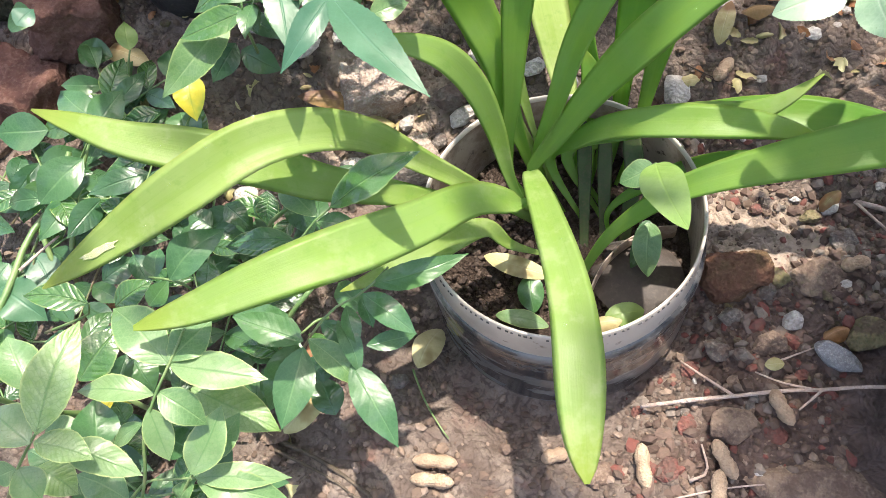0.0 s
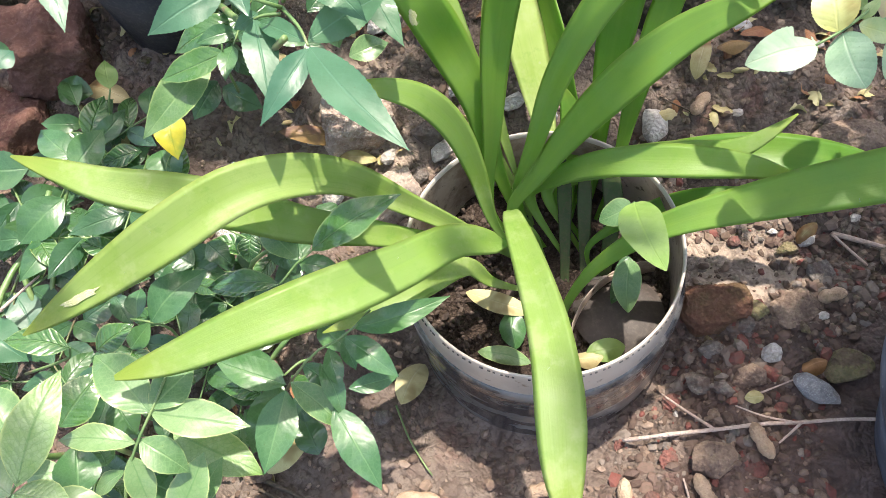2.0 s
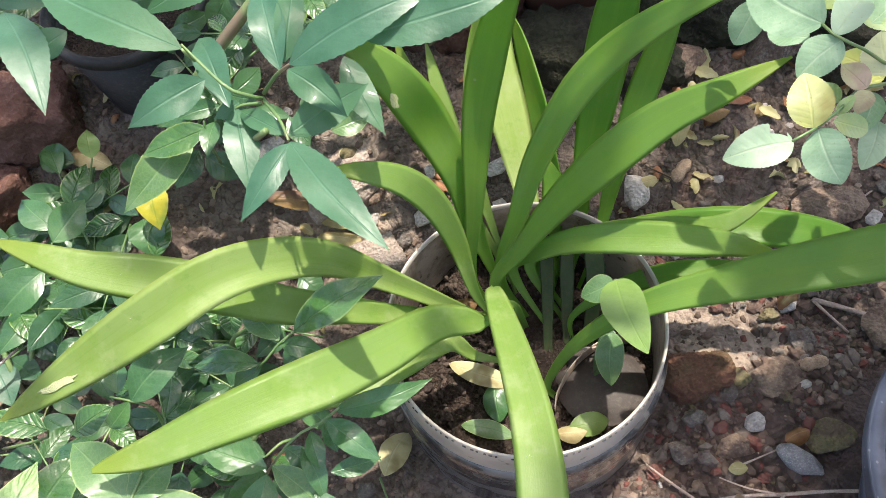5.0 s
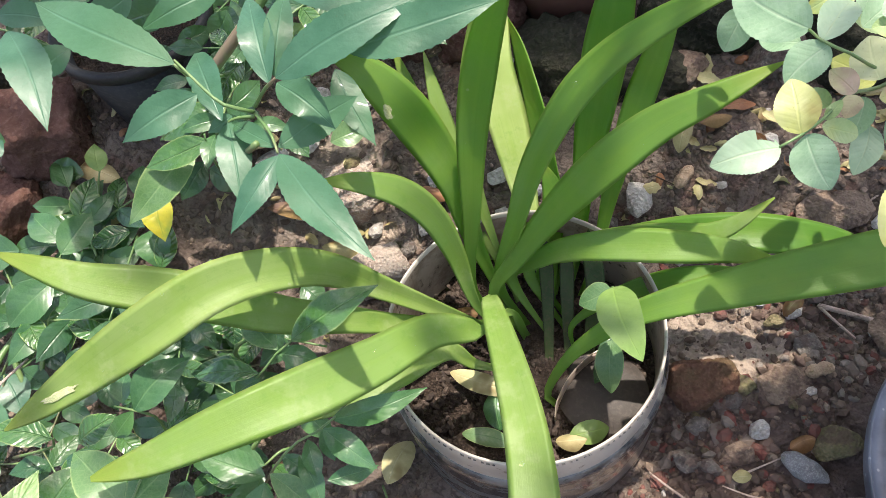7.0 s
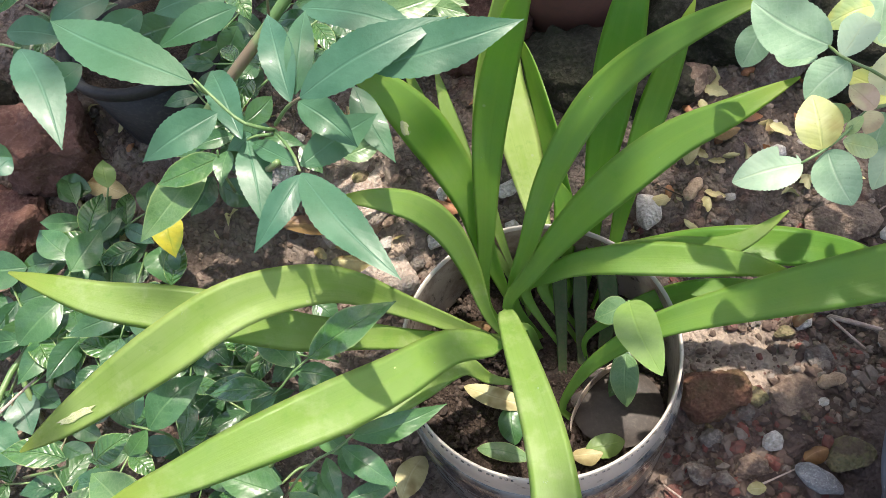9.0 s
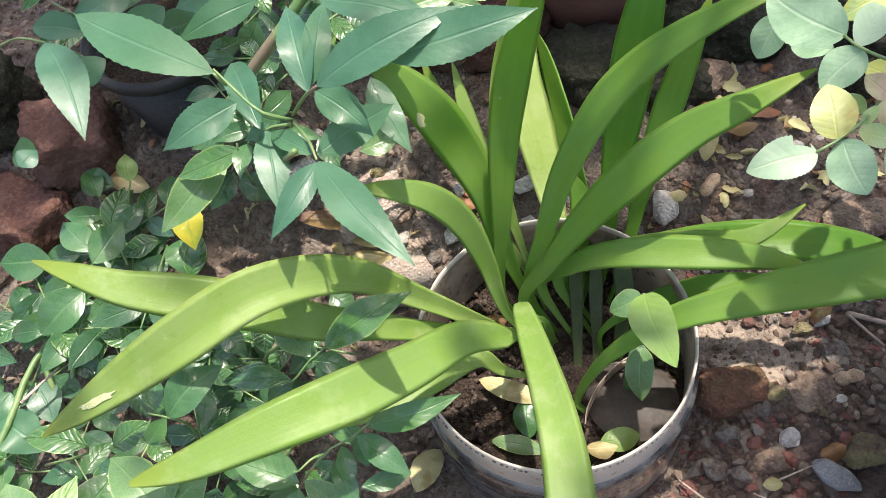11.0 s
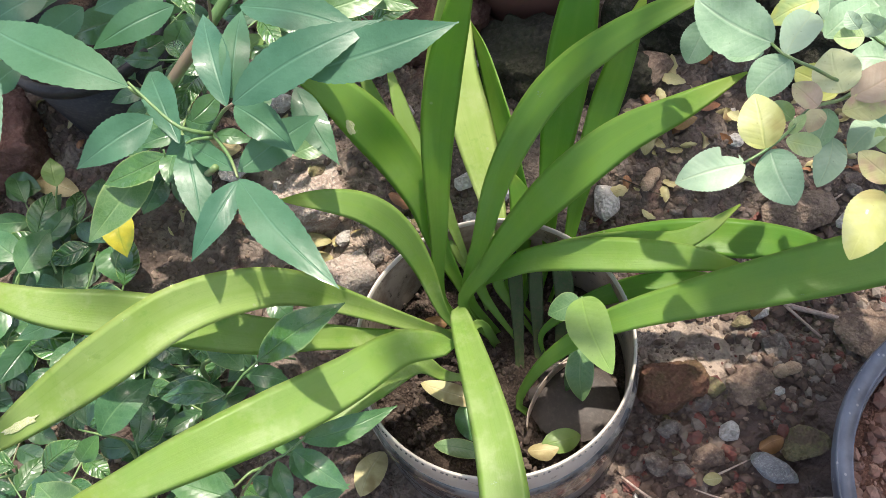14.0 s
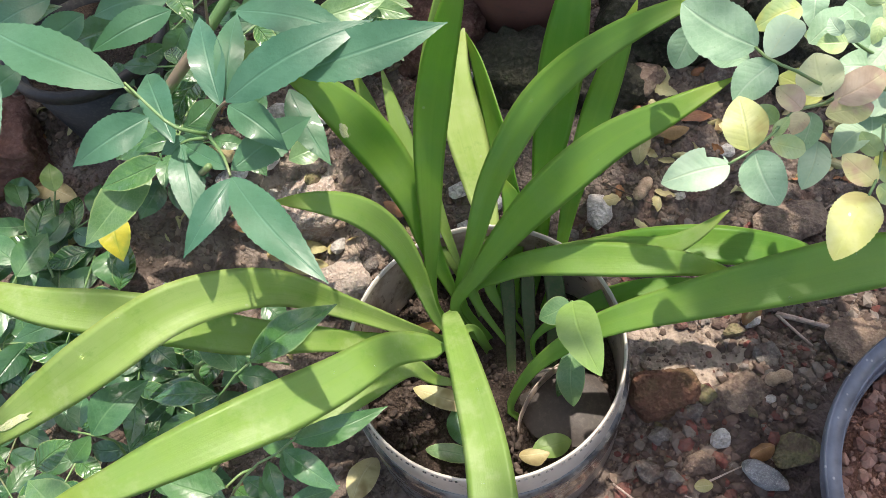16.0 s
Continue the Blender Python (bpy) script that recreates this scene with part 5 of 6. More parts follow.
fallen_leaf((0.208, 0.078), (0.222, 0.094), 0.013, DEAD[0], "folded tan dead leaf on the soil", lift=0.006, curl=3.0)
fallen_leaf((0.162, -0.064), (0.176, -0.062), 0.010, DEAD[0], "scrap of tan dead leaf on the soil", lift=0.006)
fallen_leaf((-0.055, -0.020, 0.060), (-0.002, -0.033, 0.064), 0.016, DEAD[2], "yellow dying leaf lying on the potting soil", name="dying_leaf")
fallen_leaf((0.030, -0.066, 0.058), (0.052, -0.063, 0.066), 0.014, DEAD[0], "curled brown dry leaf on the potting soil", curl=2.2)
fallen_leaf((0.040, -0.062, 0.062), (0.068, -0.052, 0.062), 0.018, SHRUB[5], "green-yellow fallen leaf on the potting soil")
fallen_leaf((-0.040, -0.066, 0.055), (0.000, -0.070, 0.056), 0.014, SHRUB[2], "pale grey-green leaf lying on the potting soil")
fallen_leaf((-0.018, -0.030, 0.058), (-0.012, -0.060, 0.055), 0.020, SHRUB[0], "fresh green leaf lying on the potting soil")
fallen_leaf((-0.062, 0.030, 0.055), (-0.040, 0.036, 0.056), 0.014, DEAD[1], "brown dead leaf on the potting soil", curl=1.5)

fallen_leaf((-0.196, 0.104), (-0.156, 0.108), 0.018, DEAD[0], "curled orange-tan dead leaf lying on the bank", lift=0.012, curl=2.0)
fallen_leaf((-0.108, 0.160), (-0.080, 0.152), 0.014, DEAD[1], "curled rusty dead leaf beside the bottle pot", lift=0.010, curl=2.5)
fallen_leaf((-0.020, 0.190), (-0.034, 0.215), 0.013, DEAD[0], "tan dead leaf behind the strap leaves", lift=0.010, curl=2.0)

# ---- peanut shells ----


def peanut_data(length, width, seed):
    r = random.Random(seed)
    n, sides = 18, 14
    verts, faces = [], []
    for i in range(n + 1):
        v = i / n
        rad = width / 2 * (math.sin(math.pi * min(1, max(0, v))) ** 0.45) * (1 - 0.26 * math.exp(-((v - 0.5 - r.uniform(-.01, .01)) / 0.13) ** 2))
        for k in range(sides):
            g = math.tau * k / sides
            q = max(rad, 0.0003) * (1 + 0.07 * math.cos(5 * g) + 0.06 * math.sin(v * 46 + k * 2))
            verts.append(((v - 0.5) * length, q * math.cos(g) + 0.06 * width * math.sin(v * 3), q * math.sin(g)))
    for i in range(n):
        for k in range(sides):
            faces.append((i * sides + k, i * sides + (k + 1) % sides, (i + 1) * sides + (k + 1) % sides, (i + 1) * sides + k))
    return verts, faces


for k, (x, y, ang, ln) in enumerate(((-0.075, -0.170, 3, 0.035), (-0.075, -0.184, 2, 0.034), (0.134, -0.140, 118, 0.032), (0.078, -0.152, 100, 0.034),
                                     (0.174, -0.096, 118, 0.030), (0.131, -0.164, 92, 0.033), (0.013, -0.150, 20, 0.022), (0.121, 0.176, 60, 0.026), (0.232, 0.030, 20, 0.024))):
    ob = tagged(part("peanut_shell", peanut_data(ln, 0.0128, k), M_PEANUT), "dry ridged peanut shell lying on the soil", "peanut shell", "peanut shells")
    ob.matrix_world = pose(*on_ground(x, y, 0.006), rng.uniform(-15, 15), rng.uniform(-6, 6), ang)

# ---- twigs ----


def twig(pts, r0, r1, label, m=M_TWIG, lift=0.004):
    return tagged(part("twig", tube([on_ground(*q, lift) if len(q) == 2 else q for q in pts], r0, r1, 7, knots=0.3, rng=rng), m), label, "twig", "twigs")


branch = twig([(0.074, -0.1025), (0.115, -0.097), (0.142, -0.0915), (0.175, -0.083), (0.203, -0.078), (0.235, -0.073), (0.285, -0.066)], 0.0018, 0.0013, "dry pale forked twig lying on the soil", lift=0.009)
part("side_shoot", tube([on_ground(0.139, -0.092, 0.010), on_ground(0.118, -0.076, 0.010), on_ground(0.102, -0.062, 0.012)], 0.0013, 0.0008, 6), M_TWIG, branch)
part("side_shoot", tube([on_ground(0.203, -0.078, 0.010), on_ground(0.194, -0.088, 0.011), on_ground(0.186, -0.096, 0.008)], 0.0012, 0.0007, 6), M_TWIG, branch)
part("side_shoot", tube([on_ground(0.200, -0.079, 0.010), on_ground(0.175, -0.077, 0.010), on_ground(0.154, -0.073, 0.011)], 0.0010, 0.0006, 6), M_TWIG, branch)
twig([(-0.106, -0.098), (-0.092, -0.122), (-0.076, -0.142), (-0.068, -0.150)], 0.0009, 0.0006, "thin greenish stalk lying on the soil", M_STEM)
twig([(-0.205, -0.168), (-0.160, -0.182), (-0.125, -0.198), (-0.090, -0.215)], 0.0020, 0.0014, "dark brown twig lying on the soil", M_BARK)
twig([(-0.200, -0.178), (-0.150, -0.194), (-0.115, -0.212)], 0.0014, 0.0010, "thin dark brown twig lying on the soil", M_BARK)
twig([(0.030, -0.004, 0.062), (0.052, 0.002, 0.064), (0.074, 0.005, 0.066)], 0.0011, 0.0008, "pale straw lying on the potting soil")
twig([(0.235, 0.090), (0.262, 0.062)], 0.0016, 0.0012, "short straw-coloured stick on the soil")
twig([(0.236, 0.090), (0.275, 0.080), (0.330, 0.066)], 0.0024, 0.0020, "long pale stick on the soil")
twig([(0.174, -0.058), (0.205, -0.040)], 0.0008, 0.0006, "thin grey stick among the pebbles")
twig([(0.090, 0.180), (0.120, 0.168), (0.140, 0.168)], 0.0007, 0.0005, "thin dark root on the bank", M_BARK)
twig([(0.245, 0.150), (0.290, 0.185)], 0.0010, 0.0007, "thin pale stick on the bank")
twig([(-0.415, -0.084, 0.085), (-0.405, -0.067, 0.085), (-0.395, -0.050, 0.084)], 0.0015, 0.0010, "pale dry stick among the shrub's canes", lift=0.06)
twig([(0.110, -0.158), (0.122, -0.150), (0.118, -0.130)], 0.0012, 0.0007, "frayed dry stalk beside peanut shells")
twig([(0.100, -0.172), (0.135, -0.160), (0.175, -0.150)], 0.0008, 0.0005, "thin dry straw beside peanut shells")

# ---- stones and bricks ----


def stone_mesh(seed, cuts=26):
    """An angular pebble: the hull of scattered points, edges broken."""
    r = random.Random(seed)
    bm = bmesh.new()
    for _ in range(cuts):
        v = Vector((r.gauss(0, 1), r.gauss(0, 1), r.gauss(0, 1))).normalized() * r.uniform(0.42, 0.52)
        bm.verts.new((v.x, v.y * 0.9, v.z * 0.8))
    bmesh.ops.convex_hull(bm, input=bm.verts)
    bmesh.ops.bevel(bm, geom=bm.edges[:], offset=0.045, segments=1, affect="EDGES", clamp_overlap=True)
    return bm


STONE_SHAPES = []
for k in range(10):
    me = bpy.data.meshes.new("stone")
    bm = stone_mesh(100 + k)
    bm.to_mesh(me)
    bm.free()
    STONE_SHAPES.append(me)
STONE_BY = {}


def stone(x, y, sx, sy, sz, ang, m, label, shape=0, sink=0.3):
    key = (shape % 10, m.name)
    if key not in STONE_BY:
        me = STONE_SHAPES[key[0]].copy()
        me.materials.append(m)
        STONE_BY[key] = me
    ob = tagged(new("stone", STONE_BY[key]), label, "stone", "stones on the soil")
    ob.matrix_world = pose(*on_ground(x, y, sz * (0.5 - sink)), rng.uniform(-12, 12), rng.uniform(-12, 12), ang) @ Matrix.Diagonal((sx, sy, sz, 1))
    return ob


S = M_STONES
stone(0.185, -0.022, 0.020, 0.020, 0.016, 30, S[1], "small white stone, wedge-shaped", 0)
stone(0.214, -0.051, 0.044, 0.024, 0.020, -25, S[4], "glittering slate-grey stone lying on the soil", 1, 0.2)
stone(0.226, 0.055, 0.027, 0.026, 0.012, 20, S[0], "flat grey stone chip", 2)
stone(0.084, 0.158, 0.026, 0.042, 0.026, 15, S[1], "pale angular stone on the bank", 3, 0.2)
stone(0.240, -0.030, 0.042, 0.036, 0.028, 10, S[5], "olive-brown mossy stone lying on the soil", 4)
stone(0.246, 0.160, 0.068, 0.050, 0.034, 10, S[2], "large grey-brown stone caked with soil on the bank", 5)
stone(0.198, 0.300, 0.070, 0.060, 0.055, 40, S[0], "large rough grey stone at the back", 6)
stone(0.118, 0.275, 0.050, 0.042, 0.040, 15, S[2], "rough brown clod at the back", 7)
stone(0.300, 0.070, 0.060, 0.070, 0.020, 60, S[2], "broad grey stone behind the black pot", 8)
stone(-0.110, 0.150, 0.045, 0.034, 0.028, 20, S[0], "grey stone beside the bottle pot", 9)
stone(-0.090, 0.185, 0.030, 0.018, 0.018, 70, S[1], "pale stone beside the bottle pot", 1)
stone(-0.060, 0.150, 0.022, 0.030, 0.016, 0, S[1], "pale stone behind the bottle pot", 2)
stone(-0.165, 0.235, 0.040, 0.020, 0.020, 30, S[1], "white stone on the bank", 3)
stone(-0.05, 0.225, 0.020, 0.028, 0.02, 0, S[1], "white stone behind the strap leaves", 4)
stone(-0.015, 0.205, 0.024, 0.040, 0.022, 20, S[2], "pale brown stone behind the strap leaves", 5)
stone(-0.010, 0.165, 0.026, 0.030, 0.022, 50, S[4], "dark wet stone behind the bottle pot", 6)
stone(0.115, 0.235, 0.026, 0.018, 0.014, 20, S[1], "white stone below the strap leaves", 7)
stone(0.045, 0.245, 0.03, 0.03, 0.025, 20, S[0], "grey stone behind the strap leaves", 8)
stone(0.165, -0.002, 0.016, 0.016, 0.012, 40, S[0], "small grey stone lying on the soil", 5)
stone(0.130, -0.050, 0.022, 0.030, 0.016, 70, S[0], "grey-brown stone lying on the soil", 6)
stone(0.148, -0.057, 0.014, 0.022, 0.012, 80, S[0], "oblong grey stone lying on the soil", 7)
stone(0.168, -0.046, 0.030, 0.026, 0.016, 20, S[2], "brown stone lying on the soil", 8)
stone(0.140, -0.022, 0.026, 0.020, 0.016, 20, S[0], "grey stone lying on the soil", 9)
stone(0.135, 0.004, 0.026, 0.014, 0.012, -25, S[0], "flat grey stone chip beside the brick", 0)
stone(0.170, 0.012, 0.030, 0.024, 0.014, 0, S[5], "greenish stone lying on the soil", 1)
stone(0.186, -0.036, 0.019, 0.010, 0.007, -15, S[3], "red brick chip lying on the soil", 2)
stone(0.110, -0.066, 0.019, 0.016, 0.009, 30, S[3], "red brick chip lying on the soil", 3)
stone(0.072, -0.104, 0.013, 0.010, 0.007, 40, S[3], "red brick chip beside the bottle pot", 4)
stone(0.108, -0.116, 0.017, 0.020, 0.009, 80, S[3], "flat red brick chip", 5)
stone(0.095, -0.152, 0.022, 0.024, 0.009, 20, S[3], "flat dull red brick piece sunk in the soil", 6, 0.45)
stone(0.140, -0.114, 0.044, 0.036, 0.018, 5, S[2], "flat brown brick piece sunk in the soil", 7, 0.44)
stone(0.168, -0.116, 0.027, 0.024, 0.013, 0, S[3], "flat dull red brick piece", 8, 0.44)
stone(0.200, -0.150, 0.110, 0.060, 0.024, 5, S[2], "broad flat brown slab sunk in the soil", 9, 0.46)
stone(0.205, 0.020, 0.050, 0.044, 0.024, 30, S[2], "dark brown clod lying on the soil", 2, 0.4)
stone(0.215, 0.085, 0.018, 0.022, 0.014, 0, S[1], "pale stone lying on the soil", 3)
stone(0.200, 0.072, 0.02, 0.016, 0.014, 0, S[5], "mossy little stone lying on the soil", 4)
stone(-0.240, 0.160, 0.034, 0.026, 0.020, 40, S[1], "cream-coloured stone among the shrub's canes", 5, 0.2)
stone(-0.276, 0.168, 0.028, 0.034, 0.022, 10, S[1], "pale stone among the shrub's canes", 2, 0.2)
stone(-0.209, 0.222, 0.030, 0.022, 0.020, 25, S[1], "white stone at the back of the bank", 8, 0.2)
stone(-0.212, 0.182, 0.028, 0.020, 0.016, 70, S[1], "small pale stone on the bank", 6, 0.2)
stone(-0.215, 0.128, 0.020, 0.016, 0.012, 10, S[1], "small cream pebble on the bank", 3, 0.2)
stone(-0.150, 0.128, 0.022, 0.016, 0.012, 60, S[1], "small white pebble on the bank", 7, 0.2)
stone(-0.268, 0.022, 0.026, 0.030, 0.014, 60, S[1], "pale pebble below the strap leaves", 4, 0.2)
stone(-0.468, 0.028, 0.046, 0.036, 0.024, 20, S[2], "pinkish brown stone beside the broken bricks", 9, 0.3)
stone(-0.505, 0.040, 0.034, 0.026, 0.020, 50, S[2], "small brown stone beside the broken bricks", 4, 0.3)
stone(0.047, -0.160, 0.03, 0.022, 0.014, 30, S[2], "brown stone half buried", 1)
stone(-0.025, -0.150, 0.014, 0.012, 0.010, 0, S[2], "brown pebble lying on the soil", 1)
stone(-0.120, -0.150, 0.010, 0.008, 0.007, 0, S[1], "pale pebble lying on the soil", 2)
stone(-0.115, -0.110, 0.020, 0.018, 0.014, 0, S[0], "grey pebble below the shrub", 2)
stone(-0.205, -0.165, 0.030, 0.024, 0.016, 0, S[2], "light brown clod below the shrub", 3)
stone(-0.196, 0.086, 0.022, 0.018, 0.014, 20, S[1], "small white stone on the bank", 5, 0.2)
stone(-0.098, 0.136, 0.034, 0.024, 0.020, 50, S[1], "pale angular stone beside the bottle pot", 8, 0.25)
stone(-0.072, 0.128, 0.024, 0.018, 0.014, 10, S[1], "cream-coloured stone beside the bottle pot", 0, 0.25)
stone(-0.038, 0.172, 0.026, 0.020, 0.018, 30, S[1], "pale stone behind the bottle pot", 2, 0.25)
stone(-0.150, 0.150, 0.030, 0.022, 0.018, 75, S[2], "light brown stone on the bank", 3, 0.3)
stone(-0.118, 0.112, 0.022, 0.020, 0.014, 35, S[0], "grey stone beside the bottle pot", 6, 0.3)
for k in range(270):
    x, y = rng.uniform(0.09, 0.31), rng.uniform(-0.17, 0.13)
    if k > 160:
        x, y = rng.uniform(-0.46, 0.34), rng.uniform(0.12, 0.34)
    if math.hypot(x, y) < 0.115 or math.hypot(x - 0.36, y + 0.087) < 0.15 or math.hypot((x - 0.152) / 0.056, (y - 0.048) / 0.026) < 1.0:
        continue
    q = 0.006 + (0.009 if k <= 160 else 0.015) * rng.random() ** 1.8
    m = S[rng.choice((0, 0, 2, 2, 3, 3, 5, 1) if k <= 160 else (0, 1, 1, 2, 2, 5))]
    stone(x, y, q, q * rng.uniform(0.6, 1), q * rng.uniform(0.5, 0.8), rng.uniform(0, 360), m, {"grey_stone": "small grey pebble lying on the soil", "brown_stone": "small brown pebble lying on the soil", "red_stone": "small red brick crumb on the soil", "olive_stone": "small mossy pebble on the soil", "white_stone": "small pale pebble on the soil"}[m.name], k)


def lump(sx, sy, sz, seed, rough=0.10, square=0.5):
    """A broken brick or rock: a rounded block with worn, dented faces."""
    bm = bmesh.new()
    bmesh.ops.create_cube(bm, size=1.0)
    bmesh.ops.subdivide_edges(bm, edges=bm.edges[:], cuts=15, use_grid_fill=True)
    for v in bm.verts:
        p = v.co.copy()
        r = p.normalized() * 0.62
        p = p.lerp(r, 1 - square)
        q = Vector((p.x * sx, p.y * sy, p.z * sz))
        d = noise.noise(q * 34 + Vector((seed, 0, 0))) * rough * 1.3 + noise.noise(q * 95 + Vector((0, seed, 0))) * rough * 0.6 + noise.noise(q * 260 + Vector((0, seed, 3))) * rough * 0.35
        v.co = q + p.normalized() * d * min(sx, sy, sz)
    return bm


def brick(x, y, sx, sy, sz, rot, m, label, seed, sink=0.25, square=0.68, name="broken_brick", cat="brick"):
    ob = tagged(part(name, lump(sx, sy, sz, seed, 0.16, square), m), label, cat)
    ob.matrix_world = pose(*on_ground(x, y, sz * (0.5 - sink)), *rot)
    return ob


brick(0.143, 0.012, 0.050, 0.036, 0.032, (10, -10, 14), M_MOSS_BRICK, "broken mossy red brick leaning in the soil beside the bottle pot", 1, 0.42, 0.35)
brick(-0.448, 0.155, 0.080, 0.066, 0.070, (5, 5, 20), M_BRICK, "rounded broken red brick at the back of the bed", 3, square=0.5)
brick(-0.500, 0.092, 0.090, 0.060, 0.045, (0, 4, -8), M_BRICK, "broken pinkish red brick at the edge of the bed", 4)
brick(-0.180, 0.155, 0.066, 0.048, 0.036, (4, 0, 30), M_PALE_BRICK, "broken pale brick on the bank, sunlight put into its colour", 5)
brick(-0.142, 0.090, 0.048, 0.036, 0.034, (6, 8, 35), M_PALE_BRICK, "broken pinkish brick on the bank, sunlight put into its colour", 14, 0.3, 0.5)
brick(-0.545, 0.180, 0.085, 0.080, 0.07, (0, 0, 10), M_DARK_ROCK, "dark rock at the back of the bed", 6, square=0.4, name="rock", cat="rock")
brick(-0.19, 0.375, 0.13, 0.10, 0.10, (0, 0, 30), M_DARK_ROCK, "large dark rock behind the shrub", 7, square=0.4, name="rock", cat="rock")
brick(-0.10, 0.345, 0.12, 0.08, 0.07, (0, 5, 10), M_BRICK, "dark red brick lying in shade", 8, name="broken_brick")
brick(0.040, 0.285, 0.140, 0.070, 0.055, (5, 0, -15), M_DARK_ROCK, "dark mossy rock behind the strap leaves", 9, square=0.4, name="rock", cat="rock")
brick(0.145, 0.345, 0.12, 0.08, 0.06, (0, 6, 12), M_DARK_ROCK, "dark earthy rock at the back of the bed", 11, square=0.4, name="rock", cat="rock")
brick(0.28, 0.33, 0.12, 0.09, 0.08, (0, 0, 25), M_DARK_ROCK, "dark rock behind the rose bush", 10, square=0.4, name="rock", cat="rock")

# ---- other pots ----

cx, cy = 0.360, -0.087
nursery = thing("nursery_pot", "round grey-black plastic nursery pot filled with reddish soil", "plant pot", on_ground(cx, cy))
part("rim", turned([(0.1290, 0.0990), (0.1335, 0.1015), (0.1350, 0.1080), (0.1352, 0.1165), (0.1344, 0.1185), (0.1334, 0.1180), (0.1326, 0.1160), (0.1256, 0.1138), (0.1246, 0.1152), (0.1236, 0.1150), (0.1228, 0.1120), (0.1190, 0.0700)], 96, (cx, cy)), M_BLACK, nursery, "wide flat grey plastic rim with a raised lip")
part("body", turned([(0.098, -0.012), (0.104, 0.0), (0.1285, 0.1000), (0.1200, 0.1005)], 96, (cx, cy)), M_BLACK, nursery)
soil = part("soil", turned([(0.1205, 0.085), (0.105, 0.089), (0.09, 0.086), (0.07, 0.092), (0.05, 0.088), (0.03, 0.093), (0.001, 0.090)], 72, (cx, cy), 0.01), M_RED_SOIL, nursery, "crumbly red-brown soil")
settle(nursery)
cx, cy = 0.006, 0.388
g0 = float(ground_height(cx, cy))
clay = thing("clay_pot", "dull red terracotta pot standing in shade behind the plants", "plant pot", (cx, cy, g0))
part("body", turned([(0.046, g0 - 0.012), (0.051, g0), (0.072, g0 + 0.10), (0.068, g0 + 0.10), (0.06, g0 + 0.08)], 72, (cx, cy)), M_CLAY, clay)
part("rim", turned([(0.0722, g0 + 0.098), (0.080, g0 + 0.100), (0.082, g0 + 0.125), (0.078, g0 + 0.128), (0.073, g0 + 0.125), (0.067, g0 + 0.08)], 72, (cx, cy)), M_CLAY, clay)
part("soil", turned([(0.0705, g0 + 0.106), (0.05, g0 + 0.109), (0.001, g0 + 0.107)], 48, (cx, cy)), M_POT_SOIL, clay)
settle(clay)
cx, cy = -0.346, 0.216
g0 = float(ground_height(cx, cy))
tub = thing("black_pot", "black plastic pot half hidden behind the shrub", "plant pot", (cx, cy, g0))
part("body", turned([(0.046, 0.088), (0.049, 0.092), (0.064, 0.190), (0.060, 0.190), (0.056, 0.175)], 72, (cx, cy)), M_TUB, tub)
part("rim", turned([(0.0645, 0.188), (0.069, 0.190), (0.0705, 0.199), (0.067, 0.202), (0.0625, 0.199), (0.0605, 0.17)], 72, (cx, cy)), M_TUB, tub)
part("soil", turned([(0.0612, 0.182), (0.04, 0.185), (0.001, 0.183)], 48, (cx, cy)), M_POT_SOIL, tub)
settle(tub)

# ---- crumbs, gravel and litter ----


def scatter(count, place, size, seed, name, m, label, category):
    r = random.Random(seed)
    verts, faces = [], []
    f = (1 + 5 ** 0.5) / 2
    shape = [Vector(q).normalized() for q in ((-1, f, 0), (1, f, 0), (-1, -f, 0), (1, -f, 0), (0, -1, f), (0, 1, f), (0, -1, -f), (0, 1, -f), (f, 0, -1), (f, 0, 1), (-f, 0, -1), (-f, 0, 1))]
    tris = [(0, 11, 5), (0, 5, 1), (0, 1, 7), (0, 7, 10), (0, 10, 11), (1, 5, 9), (5, 11, 4), (11, 10, 2), (10, 7, 6), (7, 1, 8),
            (3, 9, 4), (3, 4, 2), (3, 2, 6), (3, 6, 8), (3, 8, 9), (4, 9, 5), (2, 4, 11), (6, 2, 10), (8, 6, 7), (9, 8, 1)]
    for _ in range(count):
        spot = place(r)
        if spot is None:
            continue
        s = size(r)
        rot = Euler((r.uniform(0, 6), r.uniform(0, 6), r.uniform(0, 6))).to_matrix()
        o = len(verts)
        x, y, z = spot
        for q in shape:
            v = rot @ Vector([c * s * e * r.uniform(0.8, 1.15) for c, e in zip(q, (1.2, 0.9, 0.65))])
            verts.append((x + v.x, y + v.y, z + v.z * 0.75))
        faces += [(a + o, b + o, c + o) for a, b, c in tris]
    return tagged(part(name, (verts, faces), m, smooth=False), label, category, kind="stuff")


